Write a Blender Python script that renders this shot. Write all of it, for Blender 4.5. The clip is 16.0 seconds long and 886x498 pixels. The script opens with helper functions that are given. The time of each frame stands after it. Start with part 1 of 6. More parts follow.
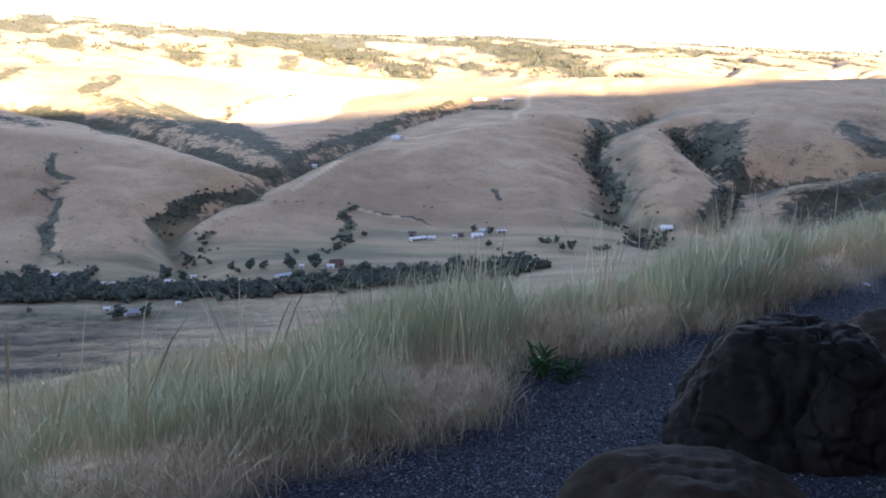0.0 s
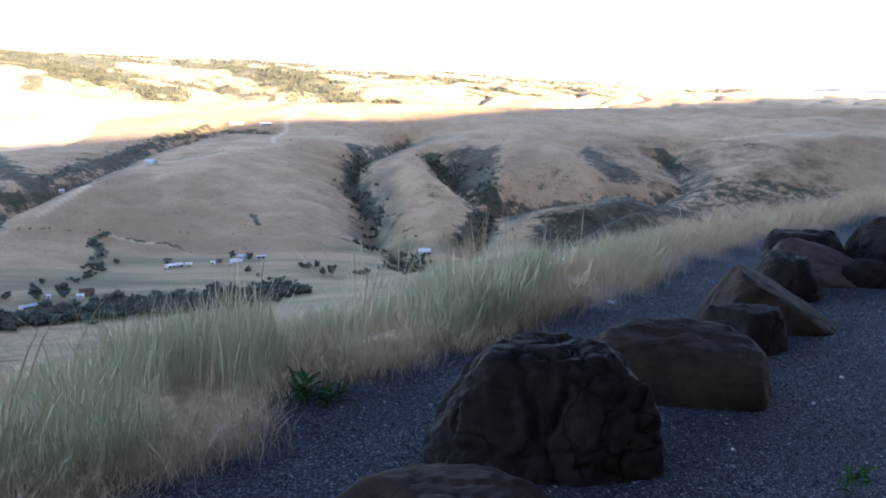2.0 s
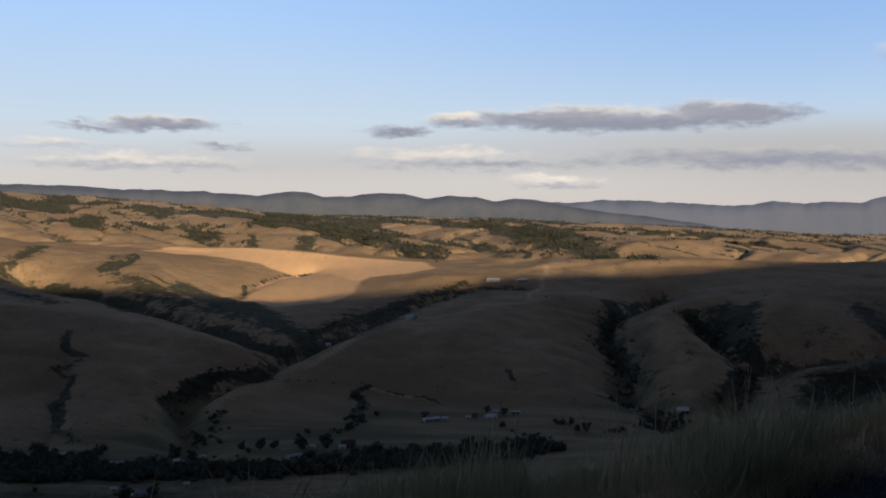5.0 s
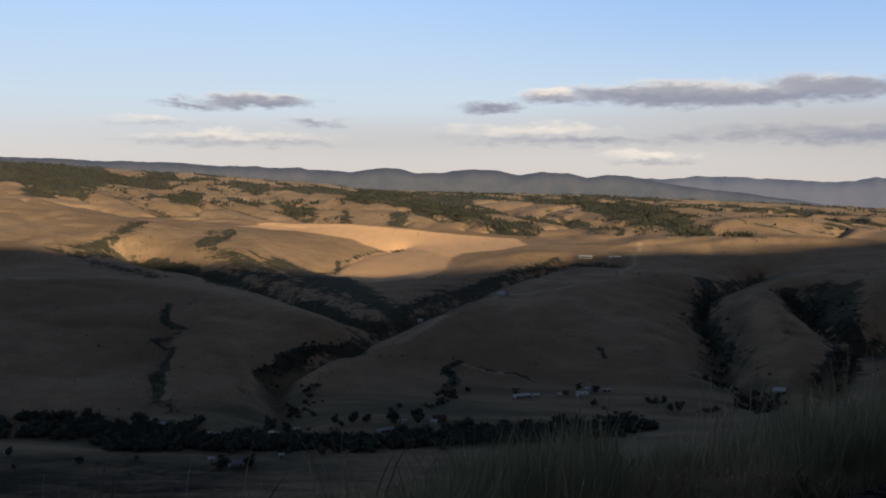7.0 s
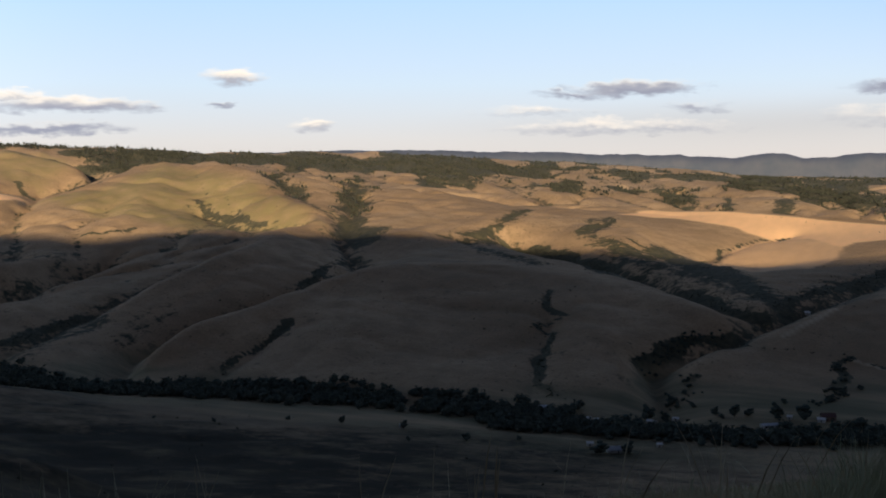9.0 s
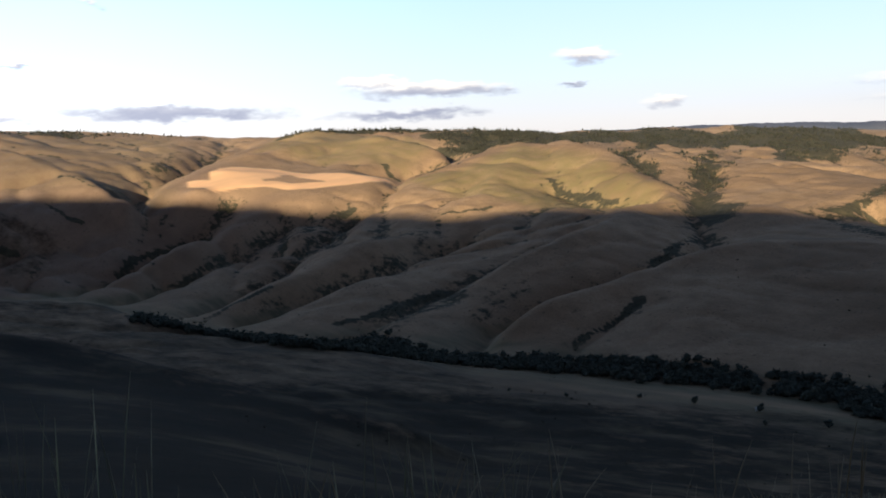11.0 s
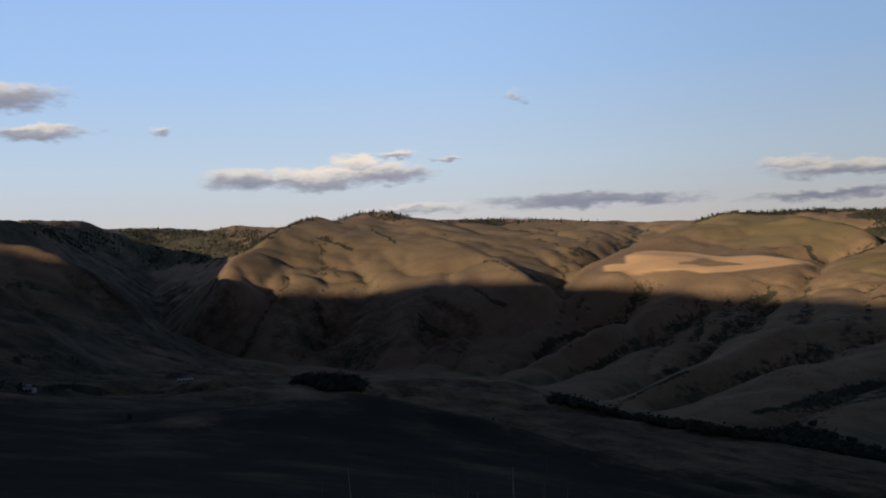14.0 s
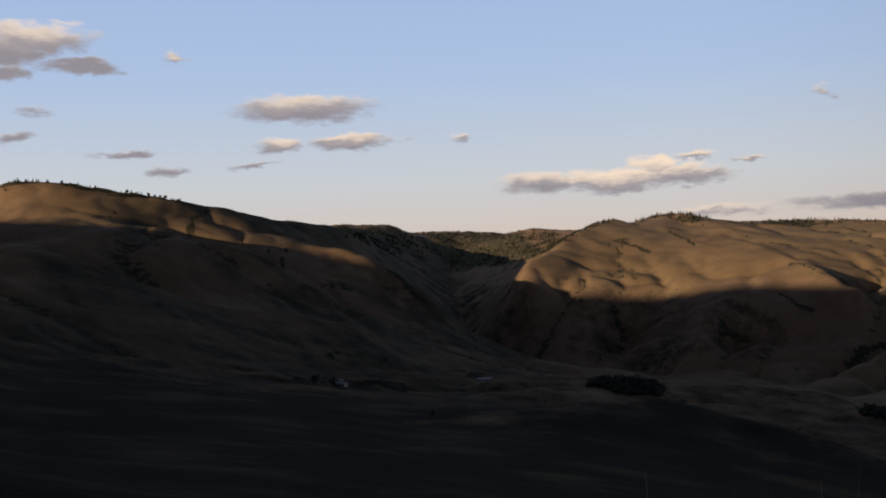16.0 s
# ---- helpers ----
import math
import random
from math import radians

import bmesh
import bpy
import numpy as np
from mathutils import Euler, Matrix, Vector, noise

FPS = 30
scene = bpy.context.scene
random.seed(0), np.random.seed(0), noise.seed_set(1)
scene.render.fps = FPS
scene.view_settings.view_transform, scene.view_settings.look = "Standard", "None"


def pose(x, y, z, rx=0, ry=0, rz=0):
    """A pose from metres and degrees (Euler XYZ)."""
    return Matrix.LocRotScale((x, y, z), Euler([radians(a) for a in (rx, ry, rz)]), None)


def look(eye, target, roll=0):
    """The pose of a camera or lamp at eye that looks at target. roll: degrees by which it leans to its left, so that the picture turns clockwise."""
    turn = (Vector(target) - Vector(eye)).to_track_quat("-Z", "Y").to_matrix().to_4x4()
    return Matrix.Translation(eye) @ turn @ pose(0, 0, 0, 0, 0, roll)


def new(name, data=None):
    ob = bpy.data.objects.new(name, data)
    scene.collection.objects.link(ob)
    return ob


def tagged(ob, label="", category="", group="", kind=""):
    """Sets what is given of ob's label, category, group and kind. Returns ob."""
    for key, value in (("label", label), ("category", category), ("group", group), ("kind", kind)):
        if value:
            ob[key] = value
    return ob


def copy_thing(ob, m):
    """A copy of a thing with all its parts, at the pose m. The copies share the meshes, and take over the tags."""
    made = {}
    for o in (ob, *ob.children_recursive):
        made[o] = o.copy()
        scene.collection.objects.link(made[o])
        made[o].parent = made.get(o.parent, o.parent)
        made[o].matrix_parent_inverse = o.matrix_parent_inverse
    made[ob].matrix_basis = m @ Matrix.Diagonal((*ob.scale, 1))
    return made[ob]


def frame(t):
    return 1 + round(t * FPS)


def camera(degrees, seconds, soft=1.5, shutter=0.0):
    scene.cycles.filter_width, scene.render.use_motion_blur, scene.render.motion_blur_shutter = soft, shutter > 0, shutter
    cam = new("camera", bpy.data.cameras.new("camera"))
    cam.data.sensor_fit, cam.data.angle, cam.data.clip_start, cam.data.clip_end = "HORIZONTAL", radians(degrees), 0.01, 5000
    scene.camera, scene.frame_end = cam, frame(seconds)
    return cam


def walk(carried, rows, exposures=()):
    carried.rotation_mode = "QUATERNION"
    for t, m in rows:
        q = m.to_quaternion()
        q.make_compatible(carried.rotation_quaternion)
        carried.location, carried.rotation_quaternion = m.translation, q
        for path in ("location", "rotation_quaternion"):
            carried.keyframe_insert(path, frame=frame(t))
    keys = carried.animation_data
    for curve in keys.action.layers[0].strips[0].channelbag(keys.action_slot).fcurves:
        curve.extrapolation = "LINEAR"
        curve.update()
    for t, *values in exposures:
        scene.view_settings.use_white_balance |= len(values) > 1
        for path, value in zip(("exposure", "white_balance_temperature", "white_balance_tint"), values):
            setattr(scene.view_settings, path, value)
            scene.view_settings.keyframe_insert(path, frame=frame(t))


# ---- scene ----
FOV = 43.39
cam = camera(FOV, 16.0, soft=1.9)
PATH = [
    (0.0, pose(0.0, 0.0, 1.6, 79.00, -0.00, -0.00)),
    (0.5, pose(0.0, 0.0, 1.6, 79.33, -0.41, -4.79)),
    (1.0, pose(0.0, 0.0, 1.6, 79.15, -0.94, -8.50)),
    (1.5, pose(0.0, 0.0, 1.6, 79.64, -1.45, -10.63)),
    (2.0, pose(0.0, 0.0, 1.6, 80.41, -1.35, -12.25)),
    (2.5, pose(0.0, 0.0, 1.6, 83.29, -0.86, -11.84)),
    (3.0, pose(0.0, 0.0, 1.6, 85.76, -0.80, -10.21)),
    (3.5, pose(0.0, 0.0, 1.6, 86.88, -0.56, -9.10)),
    (4.0, pose(0.0, 0.0, 1.6, 87.56, -0.54, -7.34)),
    (4.5, pose(0.0, 0.0, 1.6, 88.00, -0.32, -4.09)),
    (5.0, pose(0.0, 0.0, 1.6, 88.23, -0.29, 0.74)),
    (5.2, pose(0.0, 0.0, 1.6, 87.93, -0.24, 2.57)),
    (7.3, pose(0.0, 0.0, 1.6, 87.00, -0.10, 5.97)),
    (7.5, pose(0.0, 0.0, 1.6, 87.33, 0.09, 6.67)),
    (8.0, pose(0.0, 0.0, 1.6, 87.19, 0.16, 11.68)),
    (8.5, pose(0.0, 0.0, 1.6, 86.43, 0.25, 18.03)),
    (9.0, pose(0.0, 0.0, 1.6, 86.39, 0.43, 24.78)),
    (9.2, pose(0.0, 0.0, 1.6, 86.31, 0.17, 26.32)),
    (11.3, pose(0.0, 0.0, 1.6, 85.32, 2.45, 47.39)),
    (11.5, pose(0.0, 0.0, 1.6, 85.13, 2.95, 51.01)),
    (12.0, pose(0.0, 0.0, 1.6, 85.69, 3.59, 59.37)),
    (12.5, pose(0.0, 0.0, 1.6, 87.40, 2.74, 62.47)),
    (13.0, pose(0.0, 0.0, 1.6, 89.18, 2.60, 62.37)),
    (13.5, pose(0.0, 0.0, 1.6, 90.35, 2.44, 61.73)),
    (14.0, pose(0.0, 0.0, 1.6, 90.63, 2.34, 63.79)),
    (14.5, pose(0.0, 0.0, 1.6, 91.00, 2.39, 68.38)),
    (15.0, pose(0.0, 0.0, 1.6, 91.40, 2.28, 72.48)),
    (15.5, pose(0.0, 0.0, 1.6, 91.14, 2.18, 75.98)),
    (16.0, pose(0.0, 0.0, 1.6, 91.35, 2.14, 78.97)),
]
EXPOSURES = [(0.0, 3.88, 6520, 15), (1.0, 3.98, 6450, 12), (2.0, 4.04, 6400, 12), (2.3, 3.2, 6450, 11), (2.6, 2.0, 6450, 10), (3.0, 1.08, 6450, 10), (3.5, 0.75, 6450, 8), (5.0, 0.38, 6450, 9), (8.0, 0.5, 6450, 9), (9.2, 0.66, 6450, 9),
             (11.3, 0.92, 6150, 9), (12.0, 0.85, 6000, 8), (12.6, 0.38, 5980, 7), (13.0, 0.08, 6100, 7), (13.5, -0.08, 6200, 8), (14.5, -0.2, 6500, 11), (15.5, -0.18, 7050, 14), (16.0, -0.18, 7450, 16)]
walk(cam, PATH, EXPOSURES)

# ---- light: a low evening sun behind the viewpoint, the near ridge shades the valley ----
SUN_AZ, SUN_EL = 205.0, 9.5          # degrees, azimuth counter-clockwise from +y
SUN_DIR = Vector((-math.sin(radians(SUN_AZ)) * math.cos(radians(SUN_EL)),
                  math.cos(radians(SUN_AZ)) * math.cos(radians(SUN_EL)), math.sin(radians(SUN_EL))))
world = bpy.data.worlds.new("world")
scene.world = world
world.use_nodes = True
wn = world.node_tree
sky = wn.nodes.new("ShaderNodeTexSky")
sky.sky_type, sky.sun_disc = "NISHITA", False
sky.sun_elevation, sky.sun_rotation = radians(SUN_EL), radians(-SUN_AZ)
sky.altitude, sky.air_density, sky.dust_density, sky.ozone_density = 900, 1.0, 2.0, 1.5
tint = wn.nodes.new("ShaderNodeMix")
tint.data_type, tint.blend_type = "RGBA", "MULTIPLY"
tint.inputs[0].default_value = 1.0
tint.inputs[7].default_value = (1.0, 0.955, 1.11, 1.0)
wn.links.new(sky.outputs[0], tint.inputs[6])
wn.links.new(tint.outputs[2], wn.nodes["Background"].inputs[0])
wn.nodes["Background"].inputs[1].default_value = 0.0258
sun_data = bpy.data.lights.new("sun", "SUN")
sun_data.energy, sun_data.angle, sun_data.color = 5.0, radians(0.6), (1.0, 0.80, 0.53)
sun = new("sun", sun_data)
sun.matrix_world = look(SUN_DIR * 100, (0, 0, 0))


# ---- materials ----
class Mat:
    """A node material under construction."""
    def __init__(self, name, rough=0.9):
        self.m = bpy.data.materials.new(name)
        self.m.use_nodes = True
        self.t = self.m.node_tree
        self.b = self.t.nodes["Principled BSDF"]
        self.b.inputs["Roughness"].default_value = rough
        self.b.inputs["Specular IOR Level"].default_value = 0.06

    def node(self, kind, **kw):
        n = self.t.nodes.new(kind)
        for k, v in kw.items():
            if k == "operation":
                n.operation = v
            elif k == "data_type":
                n.data_type = v
            elif k == "attribute_name":
                n.attribute_name = v
        return n

    def link(self, a, b):
        self.t.links.new(a, b)

    def coords(self):
        return self.node("ShaderNodeTexCoord").outputs["Object"]

    def noise(self, scale, detail=4.0, rough=0.55, stretch=None, where=None):
        n = self.node("ShaderNodeTexNoise")
        n.inputs["Scale"].default_value, n.inputs["Detail"].default_value = scale, detail
        n.inputs["Roughness"].default_value = rough
        src = where or self.coords()
        if stretch:
            mp = self.node("ShaderNodeMapping")
            mp.inputs["Scale"].default_value = stretch
            self.link(src, mp.inputs[0])
            src = mp.outputs[0]
        self.link(src, n.inputs["Vector"])
        return n.outputs["Fac"]

    def voronoi(self, scale, out="Distance", feature="F1"):
        n = self.node("ShaderNodeTexVoronoi")
        n.feature = feature
        n.inputs["Scale"].default_value = scale
        self.link(self.coords(), n.inputs["Vector"])
        return n.outputs[out]

    def ramp(self, fac, *stops):
        n = self.node("ShaderNodeValToRGB")
        e = n.color_ramp.elements
        while len(e) < len(stops):
            e.new(0.5)
        for el, (p, c) in zip(e, stops):
            el.position = p
            el.color = (*c, 1.0) if len(c) == 3 else c
        self.link(fac, n.inputs[0])
        return n.outputs[0]

    def mix(self, fac, a, b, blend="MIX"):
        n = self.node("ShaderNodeMix", data_type="RGBA")
        n.blend_type = blend
        for sock, v in ((n.inputs[0], fac), (n.inputs[6], a), (n.inputs[7], b)):
            if isinstance(v, (int, float)):
                sock.default_value = v
            elif isinstance(v, tuple):
                sock.default_value = (*v, 1.0)
            else:
                self.link(v, sock)
        return n.outputs[2]

    def math(self, op, a, b=0.0, clamp=False):
        n = self.node("ShaderNodeMath", operation=op)
        n.use_clamp = clamp
        for sock, v in zip(n.inputs, (a, b)):
            if isinstance(v, (int, float)):
                sock.default_value = v
            else:
                self.link(v, sock)
        return n.outputs[0]

    def attr(self, name):
        return self.node("ShaderNodeAttribute", attribute_name=name).outputs["Fac"]

    def colour(self, c):
        if isinstance(c, tuple):
            self.b.inputs["Base Color"].default_value = (*c, 1.0)
        else:
            self.link(c, self.b.inputs["Base Color"])
        return self

    def bump(self, height, strength=0.4, dist=0.02):
        n = self.node("ShaderNodeBump")
        n.inputs["Strength"].default_value, n.inputs["Distance"].default_value = strength, dist
        self.link(height, n.inputs["Height"])
        self.link(n.outputs[0], self.b.inputs["Normal"])
        return self


def v3(v):
    return (v, v, v)


def make_ground():
    """Dry bunch-grass hills: straw and brown patches, brush in the draws, stubble fields, tracks, gravel by the viewpoint."""
    m = Mat("dry_grassland", 0.95)
    big = m.noise(0.004, 5.0)
    mid = m.noise(0.03, 6.0, 0.62)
    fine = m.noise(0.35, 5.0, 0.7)
    straw = m.ramp(big, (0.32, (0.285, 0.188, 0.114)), (0.5, (0.372, 0.250, 0.155)), (0.7, (0.44, 0.304, 0.190)))
    straw = m.mix(m.ramp(mid, (0.40, v3(0.0)), (0.66, v3(0.6))), straw, (0.215, 0.148, 0.09))
    straw = m.mix(m.ramp(fine, (0.4, v3(0.0)), (0.72, v3(0.45))), straw, (0.14, 0.104, 0.062))
    soil = m.ramp(m.mix(0.5, mid, m.noise(0.011, 5.0, 0.6)), (0.36, (0.150, 0.100, 0.074)), (0.52, (0.235, 0.162, 0.118)), (0.66, (0.30, 0.212, 0.150)))
    straw = m.mix(m.math("MULTIPLY", m.attr("burnt"), 0.75), straw, soil)
    dots = m.math("MULTIPLY", m.ramp(m.noise(0.17, 3.0, 0.6), (0.60, v3(0.0)), (0.68, v3(0.85))), m.ramp(m.noise(0.011, 4.0, 0.6), (0.40, v3(0.1)), (0.62, v3(1.0))))
    straw = m.mix(dots, straw, (0.085, 0.072, 0.046))
    green = m.mix(fine, (0.195, 0.172, 0.075), (0.28, 0.225, 0.105))
    c = m.mix(m.math("MULTIPLY", m.attr("green"), m.ramp(mid, (0.3, v3(0.4)), (0.6, v3(1.0))), True), straw, green)
    stub = m.mix(m.ramp(m.noise(0.05, 4.0, 0.5, (1.0, 0.25, 1.0)), (0.35, v3(0.0)), (0.65, v3(1.0))), (0.86, 0.53, 0.295), (0.78, 0.485, 0.275))
    # painted shade: a darker tone for slopes facing away from the sun
    shade_tone = m.mix(m.ramp(m.noise(0.05, 5.0, 0.65), (0.35, v3(0.0)), (0.65, v3(1.0))), (0.040, 0.039, 0.030), (0.095, 0.082, 0.057))
    c = m.mix(m.math("MULTIPLY", m.attr("moist"), m.ramp(m.noise(0.013, 5.0, 0.6), (0.3, v3(0.55)), (0.6, v3(1.0)))), c, shade_tone)
    c = m.mix(m.attr("field"), c, stub)
    c = m.mix(m.attr("track"), c, (0.46, 0.34, 0.225))
    brush = m.ramp(m.noise(0.09, 5.0, 0.65), (0.35, (0.050, 0.050, 0.036)), (0.65, (0.100, 0.088, 0.058)))
    cover = m.math("ADD", m.attr("brush"), m.math("MULTIPLY", m.math("SUBTRACT", m.noise(0.06, 6.0, 0.7), 0.5), 1.8))
    c = m.mix(m.ramp(cover, (0.42, v3(0.0)), (0.62, v3(1.0))), c, brush)
    # very dark scrubby ground; on the near hillside and canyon it carries painted shade
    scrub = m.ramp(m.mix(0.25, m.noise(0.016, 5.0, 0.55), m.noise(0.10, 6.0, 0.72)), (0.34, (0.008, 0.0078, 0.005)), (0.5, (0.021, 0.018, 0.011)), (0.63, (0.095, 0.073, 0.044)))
    meadow = m.ramp(m.noise(0.012, 6.0, 0.65, (0.35, 1.6, 1.0)), (0.38, (0.135, 0.118, 0.072)), (0.5, (0.22, 0.168, 0.103)), (0.62, (0.31, 0.22, 0.135)))
    c = m.mix(m.attr("meadow"), c, meadow)
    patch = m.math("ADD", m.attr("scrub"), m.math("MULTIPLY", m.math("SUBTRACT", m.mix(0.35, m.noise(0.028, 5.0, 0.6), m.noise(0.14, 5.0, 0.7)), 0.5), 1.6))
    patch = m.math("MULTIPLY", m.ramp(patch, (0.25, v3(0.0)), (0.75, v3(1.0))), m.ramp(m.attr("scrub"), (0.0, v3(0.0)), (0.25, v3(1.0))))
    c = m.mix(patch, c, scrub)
    pebble = m.node("ShaderNodeSeparateColor")
    m.link(m.voronoi(150.0, "Color"), pebble.inputs[0])
    grit = m.ramp(pebble.outputs[0], (0.0, (0.010, 0.0105, 0.0135)), (0.55, (0.028, 0.029, 0.036)), (0.85, (0.062, 0.064, 0.078)), (1.0, (0.17, 0.172, 0.19)))
    grit = m.mix(m.ramp(m.noise(1.1, 4.0, 0.6), (0.4, v3(0.0)), (0.7, v3(0.55))), grit, (0.020, 0.0205, 0.025))
    c = m.mix(m.attr("gravel"), c, grit)
    rough = m.math("MULTIPLY", m.mix(0.5, mid, fine), m.math("SUBTRACT", 1.0, m.math("ADD", m.attr("gravel"), m.math("MULTIPLY", m.attr("field"), 0.9)), True))
    pits = m.math("ADD", m.noise(45.0, 4.0, 0.7), m.math("MULTIPLY", m.voronoi(150.0), -0.5))
    grain = m.math("MULTIPLY", m.math("MULTIPLY", pits, m.attr("gravel")), 0.006)
    return m.colour(c).bump(m.math("ADD", rough, grain), 0.5, 3.0).m


MAT_GROUND = make_ground()
# ---- end of materials ----

# ---- terrain plan ----
LINES = []            # ridge, stream and bank lines of the valley: (kind, name, points in metres)


def spur(name, *pts):
    LINES.append(("spur", name, pts))


def stream(name, *pts):
    LINES.append(("stream", name, pts))


def bank(name, *pts):
    LINES.append(("bank", name, pts))


def polar(az, r, z):
    return (-math.sin(math.radians(az)) * r, math.cos(math.radians(az)) * r, z)


stream("river", (264, 1294, -239), (92, 1138, -240), (-47, 1071, -240), (-191, 1034, -240), (-409, 1000, -240), (-381, 1045, -240), (-581, 1055, -239), (-775, 1011, -238), (-960, 955, -237), (-1012, 959, -236), (-1265, 933, -235), (-1421, 942, -233), (-1723, 1022, -231), (-2086, 968, -226), (-2361, 800, -218), (-2480, 690, -207), (-2620, 600, -190), (-2830, 612, -160), (-3300, 690, -85), (-3800, 790, 30))
bank("foot", (-406, 1129, -234), (-227, 1140, -235), (-118, 1244, -233), (-23, 1333, -233), (148, 1333, -233), (327, 1365, -233))
bank("near_foot", (-832, 891, -228), (-562, 908, -230), (-270, 882, -233), (-43, 975, -234), (85, 1044, -234))
stream("main_gully", (-260, 1105, -236), (-333, 1309, -226), (-275, 1396, -207), (-221, 1529, -186), (-273, 1556, -175), (-491, 1817, -152), (-680, 1969, -140), (-814, 2059, -131))
stream("east_gully", (-221, 1529, -186), (-158, 1689, -166), (-82, 1930, -146), (17, 2095, -126), (121, 2068, -115))
spur("b_hill", (-287, 1251, -231), (-263, 1337, -202), (-222, 1425, -197), (-147, 1570, -173), (-56, 1712, -167), (43, 1849, -152), (178, 2193, -109), (353, 2222, -88), (629, 2212, -88))
spur("b_face", (-100, 1348, -228), (-78, 1469, -199), (-20, 1655, -165), (62, 1849, -143))
spur("b_face", (120, 1328, -228), (129, 1527, -199), (128, 1732, -164), (172, 1942, -125))
stream("c_gully", (266, 1301, -237), (232, 1473, -245), (240, 1588, -215), (235, 1704, -187), (253, 1811, -153), (373, 2016, -145))
spur("c_spur", (235, 1404, -225), (273, 1546, -194), (295, 1681, -159), (363, 1814, -144), (589, 2068, -108))
stream("d_gully", (335, 1366, -231), (400, 1488, -205), (391, 1649, -181), (373, 1812, -158))
spur("d_spur", (397, 1447, -203), (409, 1587, -174), (509, 1779, -133), (636, 2054, -102))
spur("d_spur_low", (279, 1369, -228), (345, 1478, -200), (331, 1604, -168), (314, 1691, -152))
stream("e_gully", (417, 1545, -216), (483, 1567, -202), (670, 1562, -193), (750, 1614, -168), (786, 1785, -148))
spur("e_spur", (367, 1429, -226), (454, 1472, -201), (605, 1481, -187), (584, 1724, -144), (550, 1871, -128))
spur("e_far", (685, 1545, -190), (872, 1632, -151), (1019, 1721, -116), (1096, 1732, -106))
spur("e_low", (423, 1231, -215), (535, 1272, -160), (628, 1262, -190))
spur("b_top", (163, 2244, -91), (403, 2315, -84), (731, 2181, -91), (1012, 2121, -79), (1309, 1952, -67))
stream("behind_b", (215, 2591, -107), (463, 2660, -103), (858, 2560, -111), (1220, 2408, -91), (1504, 2243, -75))
spur("right_plateau", (237, 3592, -22), (799, 3613, -49), (1573, 3569, -89), (2037, 3443, -106))
spur("right_strip", (565, 2895, -112), (848, 3086, -89), (1297, 3143, -94), (1702, 3059, -106))
spur("right_strip", (216, 2842, -82), (564, 3150, -60), (1011, 3351, -70))
stream("right_draw", (546, 2797, -109), (366, 3129, -70), (160, 3496, -35))
stream("right_draw", (954, 3159, -84), (756, 3417, -61), (441, 3774, -35))
stream("right_draw", (939, 2849, -111), (1311, 2974, -96), (1605, 2884, -108))
spur("rim", (-1640, 3975, 10), (-668, 4248, -8), (305, 4289, -14), (928, 4199, -45), (1774, 4026, -96), (2304, 3866, -80))
spur("field_crest", (-738, 2545, -77), (-404, 2568, -81), (-89, 2548, -102), (175, 2444, -104))
bank("field_foot", (-434, 2085, -158), (-303, 2058, -165), (-171, 2113, -139), (-32, 2180, -111))
stream("field_crease", (-434, 2085, -158), (-373, 2300, -132), (-316, 2399, -128))
spur("field_left", (-561, 2003, -124), (-565, 2178, -101), (-671, 2356, -86))
stream("behind_field", (-1107, 2681, -70), (-875, 2817, -77), (-512, 2804, -96), (-97, 2778, -117), (193, 2693, -120))
spur("mid_ridge", (-1202, 2912, -42), (-877, 3078, -50), (-566, 3099, -56), (-282, 2936, -89), (-84, 2799, -108))
spur("mid_ridge", (-1224, 3386, -10), (-536, 3408, -44), (-14, 3000, -97), (128, 2777, -110))
stream("mid_draw", (-853, 3291, -44), (-418, 3173, -65), (-162, 2926, -103))
stream("mid_draw", (-739, 3829, -25), (-194, 3495, -56), (140, 3047, -103))
spur("dome", (-903, 1098, -228), (-920, 1120, -196), (-862, 1395, -152), (-828, 1508, -134), (-752, 1613, -132), (-597, 1634, -134), (-497, 1605, -149), (-309, 1509, -171), (-227, 1452, -193))
spur("dome_face", (-496, 1092, -229), (-579, 1275, -203), (-672, 1461, -167), (-752, 1613, -132))
spur("dome_face", (-322, 1145, -230), (-361, 1281, -203), (-449, 1452, -172))
spur("dome_face", (-638, 1055, -228), (-701, 1188, -199), (-761, 1385, -164))
stream("dome_gully", (-416, 1123, -234), (-447, 1207, -219), (-473, 1338, -197), (-523, 1480, -162))
stream("dome_gully_left", (-789, 1073, -233), (-800, 1134, -219), (-814, 1260, -191))
stream("l2_gully", (-923, 1059, -234), (-1013, 1186, -226), (-976, 1343, -201), (-925, 1498, -173), (-938, 1687, -143), (-1097, 1884, -104), (-1311, 2360, -20))
stream("t_left", (-848, 1946, -118), (-846, 2085, -85), (-864, 2293, -68))
stream("main_head", (-638, 1747, -136), (-848, 1946, -118), (-898, 1953, -98))
stream("field_draw", (-464, 1846, -145), (-605, 2025, -122), (-651, 2102, -100), (-676, 2303, -85))
spur("saddle", (-977, 1915, -97), (-950, 2039, -97), (-1074, 2368, -46), (-1336, 2686, 5))
spur("left_of_t", (-1117, 1895, -82), (-1354, 2101, -43), (-1666, 2374, 23), (-1938, 2419, 48))
spur("left_of_t", (-1499, 2940, 25), (-1587, 2893, 25), (-1679, 2724, 9))
spur("l3_spur", (-1149, 1055, -220), (-1154, 1240, -197), (-1149, 1401, -155), (-1122, 1595, -113), (-1192, 1849, -93))
